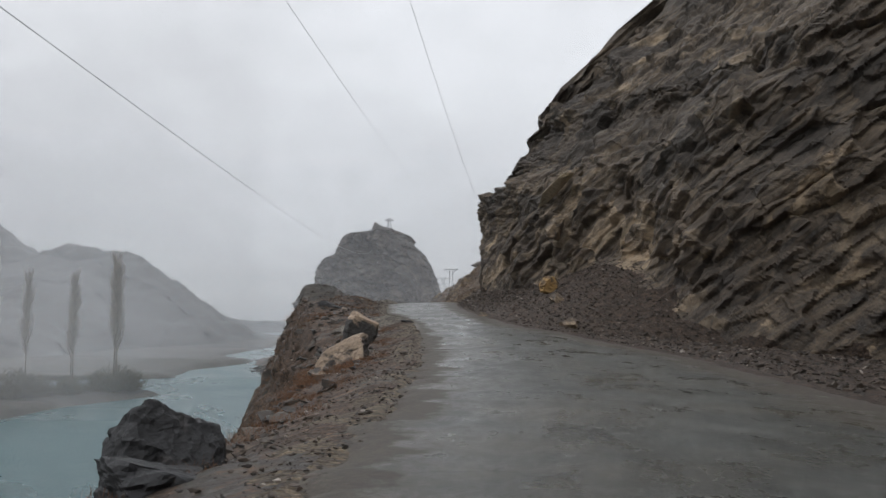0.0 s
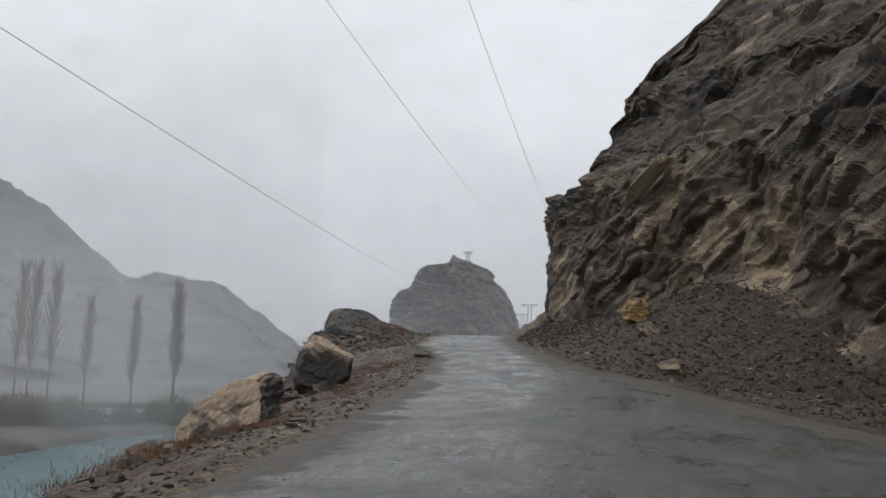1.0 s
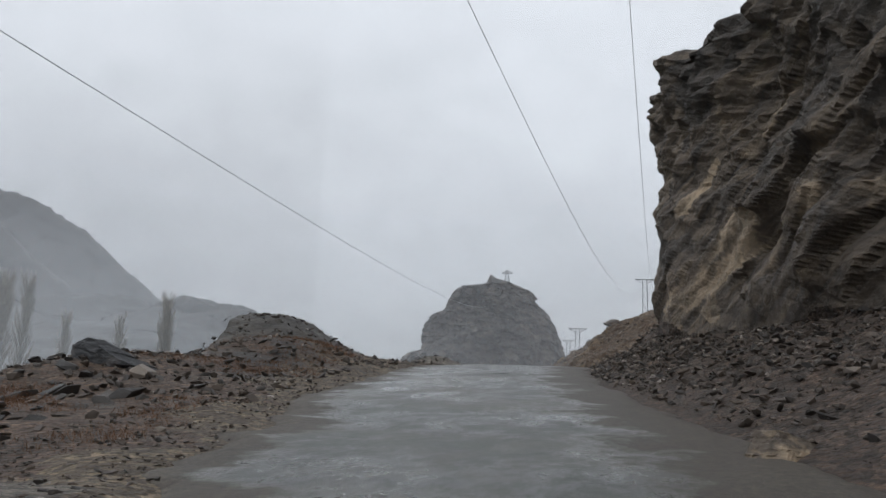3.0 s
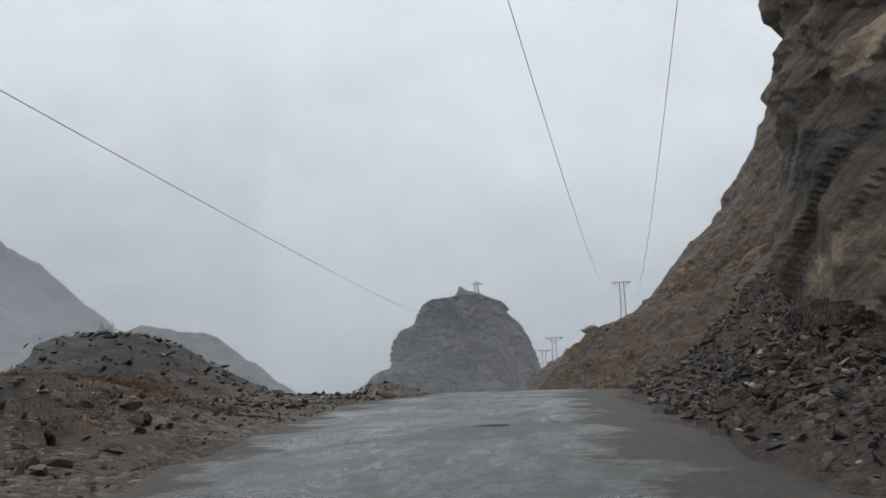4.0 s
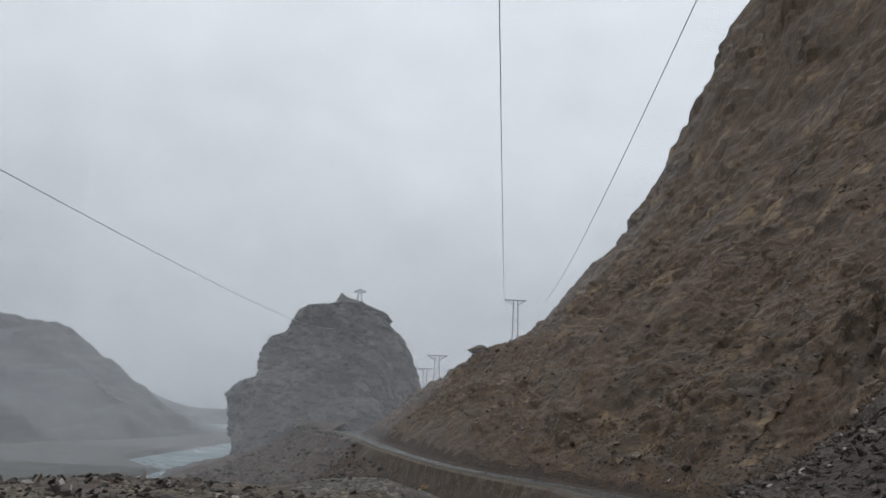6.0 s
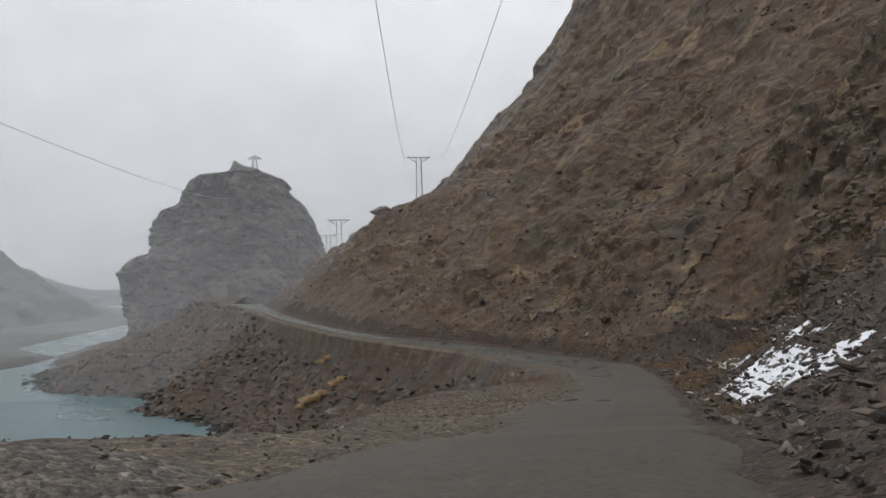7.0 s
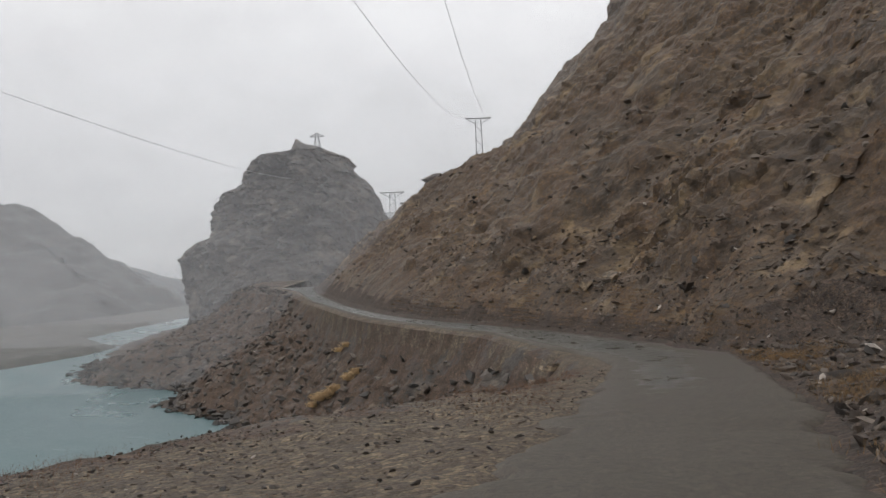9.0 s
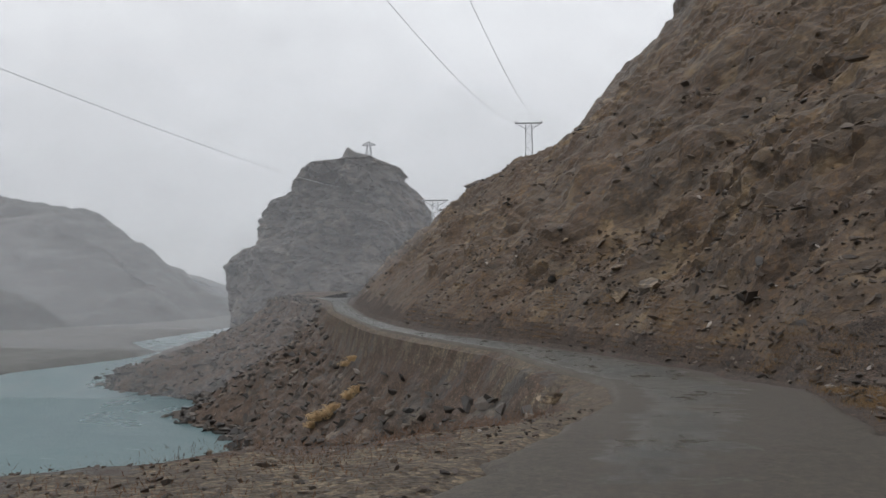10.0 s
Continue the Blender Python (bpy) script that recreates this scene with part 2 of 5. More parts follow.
M_CRAG = rock_material("crag_rock", (0.024, 0.023, 0.022), (0.055, 0.050, 0.043), (0.11, 0.095, 0.077), (20, 15, 0), 0.9, 0.66)
M_PINN = rock_material("pinnacle_rock", (0.020, 0.019, 0.019), (0.050, 0.046, 0.042), (0.100, 0.086, 0.073), (10, 12, 0), 0.3, 0.64, relief=1.2)
M_HILL = rock_material("hill_rock", (0.027, 0.026, 0.025), (0.062, 0.059, 0.052), (0.14, 0.13, 0.112), (0, 20, 0), 0.09, 0.62)


def stone_material(name, stops, scale=3.0, rough=0.7, by_island=True):
    m, nt, b = material(name, rough)
    if by_island:
        g = nt.nodes.new("ShaderNodeNewGeometry")
        r = g.outputs["Random Per Island"]
    else:
        r = nt.nodes.new("ShaderNodeObjectInfo").outputs["Random"]
    c = ramp_node(nt, r, *stops)
    p = coords(nt)
    f = noise_node(nt, scale, 8, 0.65, p, 0.3)
    g2 = noise_node(nt, scale * 7, 5, 0.7, p)
    c = mix_node(nt, 0.7, c, ramp_node(nt, f, (0.3, (0.5, 0.5, 0.52)), (0.7, (1.35, 1.28, 1.2))), "MULTIPLY")
    nt.links.new(c, b.inputs["Base Color"])
    nt.links.new(range_node(nt, f, 0.3, 0.7, rough - 0.22, rough + 0.15), b.inputs["Roughness"])
    bump_node(nt, b, (f, 0.6, 0.06), (g2, 0.6, 0.012))
    return m


RUBBLE = ((0.0, (0.020, 0.017, 0.015)), (0.35, (0.040, 0.032, 0.026)), (0.65, (0.064, 0.049, 0.038)), (0.88, (0.105, 0.083, 0.066)), (0.965, (0.16, 0.135, 0.112)), (1.0, (0.38, 0.35, 0.32)))
M_RUBBLE = stone_material("rubble_stone", RUBBLE)
M_DARKRUB = stone_material("dark_rubble_stone", ((0.0, (0.024, 0.022, 0.021)), (0.5, (0.048, 0.042, 0.037)), (0.88, (0.078, 0.066, 0.056)), (0.97, (0.13, 0.11, 0.092)), (1.0, (0.2, 0.17, 0.14))))
M_STONE = stone_material("single_stone", RUBBLE, by_island=False)


def boulder_material(name, dark, pale, split=0.52, scale=0.9, height=0.0):
    """Two-tone boulder: noise splits dark from pale; height makes it paler towards the top."""
    m, nt, b = material(name, 0.7)
    p = coords(nt)
    n = noise_node(nt, scale, 7, 0.6, p, 0.5)
    fine = noise_node(nt, 9, 8, 0.7, p)
    crack = noise_node(nt, 3.5, 6, 0.6, coords(nt, (1, 1, 3), (20, 30, 0)), 0.6)
    tc = nt.nodes.new("ShaderNodeTexCoord")
    sp = nt.nodes.new("ShaderNodeSeparateXYZ")
    nt.links.new(tc.outputs["Object"], sp.inputs[0])
    tone = n
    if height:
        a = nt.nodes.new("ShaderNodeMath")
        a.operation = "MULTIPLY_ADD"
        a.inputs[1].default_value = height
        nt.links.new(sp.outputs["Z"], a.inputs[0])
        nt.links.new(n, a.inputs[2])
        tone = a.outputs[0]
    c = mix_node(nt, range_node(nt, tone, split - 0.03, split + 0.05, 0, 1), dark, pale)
    c = mix_node(nt, 0.75, c, ramp_node(nt, fine, (0.3, (0.55, 0.54, 0.52)), (0.72, (1.3, 1.25, 1.2))), "MULTIPLY")
    c = mix_node(nt, 0.6, c, ramp_node(nt, crack, (0.36, (0.35, 0.33, 0.32)), (0.5, (1, 1, 1))), "MULTIPLY")
    nt.links.new(c, b.inputs["Base Color"])
    bump_node(nt, b, (crack, 0.7, 0.08), (n, 0.5, 0.12), (fine, 0.6, 0.015))
    return m


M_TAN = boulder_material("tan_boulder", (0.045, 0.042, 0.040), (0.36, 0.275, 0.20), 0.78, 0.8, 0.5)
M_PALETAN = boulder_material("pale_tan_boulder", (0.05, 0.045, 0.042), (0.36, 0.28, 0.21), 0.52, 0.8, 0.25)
M_DARK = boulder_material("dark_boulder", (0.028, 0.029, 0.032), (0.085, 0.08, 0.08), 0.58)
M_OCHRE = boulder_material("ochre_boulder", (0.13, 0.09, 0.05), (0.42, 0.27, 0.11), 0.45)
M_PALESLAB = boulder_material("pale_slab_rock", (0.30, 0.25, 0.19), (0.52, 0.45, 0.34), 0.42)
M_BROWN = boulder_material("brown_boulder", (0.09, 0.072, 0.055), (0.26, 0.20, 0.135), 0.5)


def road_material():
    """Old wet asphalt: worn patches, mud film, fine cracks and standing wet streaks."""
    m, nt, b = material("wet_asphalt")
    p = coords(nt)
    grain = noise_node(nt, 60, 4, 0.8, p)
    grit = noise_node(nt, 14, 6, 0.8, p)
    mid = noise_node(nt, 1.6, 9, 0.72, p, 0.3)
    wet = noise_node(nt, 0.6, 14, 0.8, coords(nt, (1.3, 0.7, 1.0), (0, 0, 6)), 0.15)
    mud = noise_node(nt, 0.33, 6, 0.65, p, 0.3)
    at = nt.nodes.new("ShaderNodeAttribute")
    at.attribute_name = "edge"
    c = ramp_node(nt, mid, (0.3, (0.037, 0.039, 0.035)), (0.5, (0.062, 0.063, 0.057)), (0.7, (0.092, 0.092, 0.082)))
    c = mix_node(nt, range_node(nt, mud, 0.46, 0.62, 0, 0.6), c, (0.092, 0.083, 0.066))
    vo = nt.nodes.new("ShaderNodeTexVoronoi")
    vo.feature = "DISTANCE_TO_EDGE"
    vo.inputs["Scale"].default_value = 0.9
    wob = nt.nodes.new("ShaderNodeVectorMath")
    wob.operation = "MULTIPLY_ADD"
    wn = nt.nodes.new("ShaderNodeTexNoise")
    wn.inputs["Scale"].default_value, wn.inputs["Detail"].default_value = 2.5, 6
    nt.links.new(p, wn.inputs["Vector"])
    nt.links.new(wn.outputs["Color"], wob.inputs[0])
    wob.inputs[1].default_value = (0.7, 0.7, 0.0)
    nt.links.new(p, wob.inputs[2])
    nt.links.new(wob.outputs[0], vo.inputs["Vector"])
    where = range_node(nt, noise_node(nt, 0.45, 4, 0.6, coords(nt, (1, 1, 1), (0, 0, 40))), 0.5, 0.62, 0, 0.8)
    ck = nt.nodes.new("ShaderNodeMath")
    ck.operation = "MULTIPLY"
    nt.links.new(range_node(nt, vo.outputs["Distance"], 0.012, 0.03, 1, 0), ck.inputs[0])
    nt.links.new(where, ck.inputs[1])
    c = mix_node(nt, ck.outputs[0], c, (0.018, 0.018, 0.017))
    ragged = nt.nodes.new("ShaderNodeMath")
    ragged.operation = "MULTIPLY_ADD"
    ragged.inputs[1].default_value = 1.5
    nt.links.new(noise_node(nt, 0.8, 8, 0.72, p), ragged.inputs[0])
    nt.links.new(at.outputs["Fac"], ragged.inputs[2])
    dirt = range_node(nt, ragged.outputs[0], 1.0, 1.4, 0, 0.95)
    c = mix_node(nt, dirt, c, ramp_node(nt, grit, (0.35, (0.036, 0.029, 0.022)), (0.65, (0.084, 0.068, 0.051))))
    c = mix_node(nt, 0.7, c, ramp_node(nt, grain, (0.3, (0.45, 0.45, 0.45)), (0.7, (1.5, 1.5, 1.47))), "MULTIPLY")
    c = mix_node(nt, 0.5, c, ramp_node(nt, grit, (0.3, (0.55, 0.55, 0.55)), (0.7, (1.4, 1.4, 1.38))), "MULTIPLY")
    fleck = noise_node(nt, 5.5, 10, 0.8, coords(nt, (1.2, 0.8, 1), (0, 0, 15)))
    c = mix_node(nt, 0.6, c, ramp_node(nt, fleck, (0.36, (0.55, 0.55, 0.54)), (0.5, (1.0, 1.0, 1.0)), (0.64, (1.5, 1.5, 1.45))), "MULTIPLY")
    nt.links.new(c, b.inputs["Base Color"])
    shine = range_node(nt, wet, 0.44, 0.62, 0.5, 0.15)
    dull = nt.nodes.new("ShaderNodeMath")
    dull.operation = "MAXIMUM"
    nt.links.new(shine, dull.inputs[0])
    nt.links.new(range_node(nt, dirt, 0.1, 0.8, 0.0, 0.7), dull.inputs[1])
    nt.links.new(dull.outputs[0], b.inputs["Roughness"])
    b.inputs["Specular IOR Level"].default_value = 0.55
    flat = range_node(nt, wet, 0.46, 0.62, 1.0, 0.15)
    k = nt.nodes.new("ShaderNodeMath")
    k.operation = "MULTIPLY"
    nt.links.new(grit, k.inputs[0])
    nt.links.new(flat, k.inputs[1])
    bump_node(nt, b, (mid, 0.35, 0.02), (k.outputs[0], 0.7, 0.018), (grain, 0.5, 0.004), (ck.outputs[0], 0.5, -0.01))
    return m


M_ROAD = road_material()


def gravel_material(name="grey_gravel", lo=(0.072, 0.068, 0.058), hi=(0.125, 0.115, 0.098)):
    """Grit and pebbles lying in soil."""
    m, nt, b = material(name, 0.8)
    p = coords(nt)
    a, f = noise_node(nt, 1.2, 6, 0.6, p), noise_node(nt, 30, 6, 0.75, p)
    c = ramp_node(nt, a, (0.3, lo), (0.7, hi))
    c = mix_node(nt, 0.7, c, ramp_node(nt, f, (0.3, (0.5, 0.5, 0.5)), (0.7, (1.5, 1.45, 1.4))), "MULTIPLY")
    heights = []
    for scale, amount in ((9.0, 0.75), (22.0, 0.6)):
        vo = nt.nodes.new("ShaderNodeTexVoronoi")
        vo.inputs["Scale"].default_value = scale
        nt.links.new(p, vo.inputs["Vector"])
        c = mix_node(nt, amount, c, ramp_node(nt, vo.outputs["Color"], (0.2, (0.45, 0.44, 0.43)), (0.6, (1.05, 1.0, 0.98)), (0.85, (1.9, 1.85, 1.8))), "MULTIPLY")
        heights.append(range_node(nt, vo.outputs["Distance"], 0.0, 0.6, 1.0, 0.0))
    nt.links.new(c, b.inputs["Base Color"])
    bump_node(nt, b, (a, 0.5, 0.1), (heights[0], 0.8, 0.05), (heights[1], 0.8, 0.02), (f, 0.8, 0.01))
    return m


M_GRAVEL = gravel_material()
M_GRIT = gravel_material("dark_grit", (0.028, 0.021, 0.016), (0.062, 0.044, 0.032))
M_RUST = gravel_material("rusty_soil", (0.042, 0.030, 0.022), (0.086, 0.058, 0.039))
M_VERGE = gravel_material("verge_gravel", (0.060, 0.048, 0.034), (0.122, 0.099, 0.068))


def water_material():
    m, nt, b = material("river_water", 0.12)
    p = coords(nt, (1, 0.45, 1), (0, 0, -25))
    w, big = noise_node(nt, 1.8, 7, 0.65, p, 0.2), noise_node(nt, 0.035, 5, 0.6, coords(nt, (1, 0.4, 1), (0, 0, -25)), 0.5)
    c = ramp_node(nt, big, (0.3, (0.055, 0.105, 0.112)), (0.7, (0.105, 0.165, 0.172)))
    foam = noise_node(nt, 0.16, 8, 0.72, coords(nt, (1, 0.28, 1), (0, 0, 62)), 0.6)
    c = mix_node(nt, range_node(nt, foam, 0.655, 0.70, 0, 0.7), c, (0.62, 0.66, 0.67))
    crest = noise_node(nt, 0.5, 6, 0.7, coords(nt, (0.35, 1.7, 1), (0, 0, 8)), 0.3)
    c = mix_node(nt, range_node(nt, crest, 0.665, 0.71, 0, 0.7), c, (0.58, 0.63, 0.64))
    nt.links.new(c, b.inputs["Base Color"])
    nt.links.new(range_node(nt, big, 0.35, 0.65, 0.22, 0.4), b.inputs["Roughness"])
    b.inputs["IOR"].default_value = 1.33
    bump_node(nt, b, (w, 0.7, 0.16))
    return m


M_WATER = water_material()


def plain(name, colour, rough=0.7, metal=0.0, vary=0.3, scale=4.0, dist=0.01):
    m, nt, b = material(name, rough)
    p = coords(nt)
    f = noise_node(nt, scale, 7, 0.65, p)
    lo, hi = tuple(x * (1 - vary) for x in colour), tuple(min(1, x * (1 + vary)) for x in colour)
    nt.links.new(ramp_node(nt, f, (0.3, lo), (0.7, hi)), b.inputs["Base Color"])
    b.inputs["Metallic"].default_value = metal
    bump_node(nt, b, (f, 0.5, dist))
    return m


M_SNOW = plain("old_snow", (0.78, 0.80, 0.83), 0.6, 0, 0.08, 3.0, 0.05)
M_STEEL = plain("galvanised_steel", (0.26, 0.27, 0.28), 0.55, 0.4, 0.2)
M_WIRE = plain("aluminium_wire", (0.30, 0.30, 0.31), 0.5, 0.5, 0.1)
M_INSUL = plain("brown_porcelain", (0.12, 0.06, 0.04), 0.3)
M_BARK = plain("grey_bark", (0.15, 0.13, 0.10), 0.9, 0, 0.3, 2.0)
M_TWIG = plain("bare_twigs", (0.27, 0.24, 0.20), 0.9, 0, 0.3, 1.0)
M_BUSH = plain("dry_shrub", (0.105, 0.098, 0.064), 0.95, 0, 0.35, 1.0)
M_GRASS = plain("rusty_grass", (0.135, 0.066, 0.032), 0.9, 0, 0.45, 1.5)
M_OCHREGRASS = plain("ochre_grass", (0.17, 0.105, 0.048), 0.9, 0, 0.4, 1.0)
M_STRAW = plain("dry_straw", (0.40, 0.28, 0.15), 0.9, 0, 0.3, 2.0)
M_FLAT = plain("valley_silt", (0.08, 0.077, 0.068), 0.9, 0, 0.25, 0.2, 0.2)


def mist_material(name, amount, base, top, rim=None, up=0.16):
    """A thin layer of rain mist: a little scattering surface, the rest clear; thins out upwards."""
    m = bpy.data.materials.new(name)
    m.use_nodes = True
    nt = m.node_tree
    nt.nodes.clear()
    out = nt.nodes.new("ShaderNodeOutputMaterial")
    mixs = nt.nodes.new("ShaderNodeMixShader")
    clear = nt.nodes.new("ShaderNodeBsdfTransparent")
    a, b = nt.nodes.new("ShaderNodeBsdfDiffuse"), nt.nodes.new("ShaderNodeBsdfTranslucent")
    ab = nt.nodes.new("ShaderNodeMixShader")
    for s_ in (a, b):
        s_.inputs["Color"].default_value = (0.93, 0.95, 0.98, 1)
    ab.inputs[0].default_value = 0.5
    nt.links.new(a.outputs[0], ab.inputs[1])
    nt.links.new(b.outputs[0], ab.inputs[2])
    n = noise_node(nt, 0.012, 4, 0.5, coords(nt, (1, 1, 1.6)))
    tc, sp = nt.nodes.new("ShaderNodeTexCoord"), nt.nodes.new("ShaderNodeSeparateXYZ")
    nt.links.new(tc.outputs["Object"], sp.inputs[0])
    fade = nt.nodes.new("ShaderNodeMapRange")
    fade.interpolation_type = "SMOOTHSTEP"
    for k, q in zip(("From Min", "From Max", "To Min", "To Max"), (base, top, 1.0, up)):
        fade.inputs[k].default_value = q
    nt.links.new(sp.outputs["Z"], fade.inputs["Value"])
    k = nt.nodes.new("ShaderNodeMath")
    k.operation = "MULTIPLY"
    nt.links.new(range_node(nt, n, 0.3, 0.7, amount * 0.75, amount * 1.25), k.inputs[0])
    nt.links.new(fade.outputs[0], k.inputs[1])
    thin = k.outputs[0]
    if rim:
        side = nt.nodes.new("ShaderNodeMapRange")
        side.interpolation_type = "SMOOTHSTEP"
        for kk, q in zip(("From Min", "From Max", "To Min", "To Max"), (rim[0], rim[1], 1.0, 0.0)):
            side.inputs[kk].default_value = q
        nt.links.new(sp.outputs["X"], side.inputs["Value"])
        k2 = nt.nodes.new("ShaderNodeMath")
        k2.operation = "MULTIPLY"
        nt.links.new(thin, k2.inputs[0])
        nt.links.new(side.outputs[0], k2.inputs[1])
        thin = k2.outputs[0]
    nt.links.new(thin, mixs.inputs[0])
    nt.links.new(clear.outputs[0], mixs.inputs[1])
    nt.links.new(ab.outputs[0], mixs.inputs[2])
    nt.links.new(mixs.outputs[0], out.inputs[0])
    return m


# ---- mesh helpers ----
def mesh_of(name, verts, faces, mat, smooth=True):
    me = bpy.data.meshes.new(name)
    verts = np.asarray(verts, float).reshape(-1, 3)
    faces = np.asarray(faces, int)
    me.vertices.add(len(verts))
    me.vertices.foreach_set("co", verts.ravel())
    n = faces.shape[1]
    me.loops.add(faces.size)
    me.loops.foreach_set("vertex_index", faces.ravel())
    me.polygons.add(len(faces))
    me.polygons.foreach_set("loop_start", np.arange(0, faces.size, n))
    me.polygons.foreach_set("loop_total", np.full(len(faces), n))
    me.polygons.foreach_set("use_smooth", np.full(len(faces), smooth))
    me.update(calc_edges=True)
    me.validate()
    me.materials.append(mat)
    return me


def grid_faces(a, b, wrap=False):
    i, j = np.meshgrid(np.arange(a - 1), np.arange(b if wrap else b - 1), indexing="ij")
    j2 = (j + 1) % b
    return np.stack([i * b + j, (i + 1) * b + j, (i + 1) * b + j2, i * b + j2], -1).reshape(-1, 4)


def grid_normals(p):
    n = np.cross(np.gradient(p, axis=0), np.gradient(p, axis=1))
    return n / (np.linalg.norm(n, axis=-1, keepdims=True) + 1e-9)


def part(name, me, parent, label="", at=None):
    ob = new(name, me)
    ob.parent = parent
    if at is not None:
        ob.matrix_basis = at
    return tagged(ob, label) if label else ob


def thing(name, label, category, at=None, group=""):
    ob = new(name)
    ob.empty_display_size = 0.2
    if at is not None:
        ob.matrix_basis = at
    return tagged(ob, label, category, group)


def bm_mesh(name, bm, mat, smooth=False):
    me = bpy.data.meshes.new(name)
    bm.to_mesh(me)
    bm.free()
    for f in me.polygons:
        f.use_smooth = smooth
    me.materials.append(mat)
    return me


def bar_bm(bm, a, b, r, sides=5, r2=None):
    """A tapered rod from a to b added to bm."""
    a, b = Vector(a), Vector(b)
    d = (b - a)
    q = d.to_track_quat("Z", "Y").to_matrix()
    r2 = r if r2 is None else r2
    ring = []
    for c, rr in ((a, r), (b, r2)):
        ring.append([bm.verts.new(c + q @ Vector((rr * math.cos(6.2832 * k / sides), rr * math.sin(6.2832 * k / sides), 0))) for k in range(sides)])
    for k in range(sides):
        bm.faces.new((ring[0][k], ring[0][(k + 1) % sides], ring[1][(k + 1) % sides], ring[1][k]))
    bm.faces.new(ring[0][::-1])
    bm.faces.new(ring[1])


# ---- right-hand side: road cutting, cliff and mountain in one swept form ----
def cliff_profile(y):
    """Foot of the cliff by y: an alcove whose wall faces the oncoming road, then a buttress that closes in on the road."""
    foot = table(y, (-40, 13.5), (6, 13.5), (14, 17), (30, 28), (39, 29), (41.5, 26.5), (43, 22.5), (44, 19.8), (45, 17.8), (46.5, 16.3), (50, 15.2), (54, 14.4), (57, 13.2), (60, 11.4),
                 (63, 9.2), (66, 7.2), (70, 5.2), (72.5, 4.0), (75.5, 3.7))
    brow = table(y, (-40, 11.6), (10, 11.0), (25, 11.3), (34, 12.0), (44, 12.4), (52, 12.5), (57, 11.0), (61, 8.9), (66, 6.8), (70, 5.0), (72.5, 3.9), (75.5, 3.7))
    edge = road_right(y)
    dt = np.maximum(foot - edge, 0.8)
    bt = np.maximum(brow - edge, 0.8)
    h0 = -crossfall(edge, y)
    ht = table(y, (-40, -0.6), (6, -0.7), (30, -1.6), (40, -1.9), (43, -1.9), (44.5, -1.3), (46, -0.2), (48, 1.0), (51, 2.6), (55, 3.9), (58, 3.8), (60, 3.2), (63, 2.4), (66, 1.8), (72, 1.3), (78, 1.3))
    k = table(y, (-40, 0.75), (25, 0.7), (40, 0.25), (50, 0.0))
    e = table(y, (40, 5.5), (58, 5.2), (66, 3.0), (70, 1.5), (74, 1.1))
    back = lambda least, v: np.maximum(dt + least, v)
    d = [0 * dt, dt * 0.45, dt, dt + 0.1, dt + 0.3, back(0.5, bt + 1.5), back(0.9, bt + 2.0 + 6 * k + 0.5 * e), back(1.6, bt + 3.3 + 8 * k + e), back(2.2, bt + 3.8 + 8.5 * k + e), back(3.6, bt + 6.7 + 11 * k + e),
         back(8, bt + 14 + 15 * k + e), back(26, bt + 40 + 15 * k), back(70, bt + 90 + 15 * k)]
    h = [h0, h0 + (ht - h0) * 0.42, ht, 5 + 0 * dt, 10.2 + 0 * dt, 11.2 + 0 * dt, 13.3 + 0 * dt, 15.2 + 0 * dt, 17.5 + 0 * dt, 19.4 + 0 * dt, 26.4 + 0 * dt, 57 + 0 * dt, 108 + 0 * dt]
    return np.stack(d, -1), np.stack(h, -1)


TALUS = np.array([(0, 0), (2, 1.0), (4, 2.2), (7, 4.2), (10, 7.5), (18, 18), (28, 32), (40, 48), (55, 68), (75, 95), (95, 118), (130, 160), (190, 220)], float)
STEEP = np.array([(0, 0), (0.8, 1.4), (2, 3.0), (5, 6), (10, 12.5), (18, 22), (28, 34), (40, 49), (55, 68), (75, 95), (95, 118), (130, 160), (190, 220)], float)
APRON = np.array([(0, 0), (2, 0.1), (5, 0.6), (8, 1.9), (10, 3.8), (13.5, 11), (18, 20.5), (28, 35), (42, 52), (60, 74), (80, 100), (120, 152), (190, 220)], float)
RIDGE = np.array([(0, 0), (3, 3.4), (6, 6.6), (9.4, 9.8), (14, 13.8), (23.5, 21), (31.5, 24.0), (37.5, 27), (44.5, 36), (56.5, 48.5), (67.5, 67.5), (84.5, 105), (150, 190)], float)


def mountain_profile(y):
    a = np.clip((y - 124) / 18, 0, 1)[:, None, None]
    b = np.clip((y - 140) / 80, 0, 1)[:, None, None]
    p = TALUS * (1 - a) + STEEP * a
    p = p * (1 - b) + RIDGE * b
    c = table(y, (121, 0.0), (131, 1.0), (146, 1.0), (153, 0.0))[:, None, None]
    p = p * (1 - c) + APRON * c
    low = table(y, (262, 1.0), (275, 0.82), (300, 0.62), (345, 0.5))
    return p[..., 0], p[..., 1] * low[:, None]


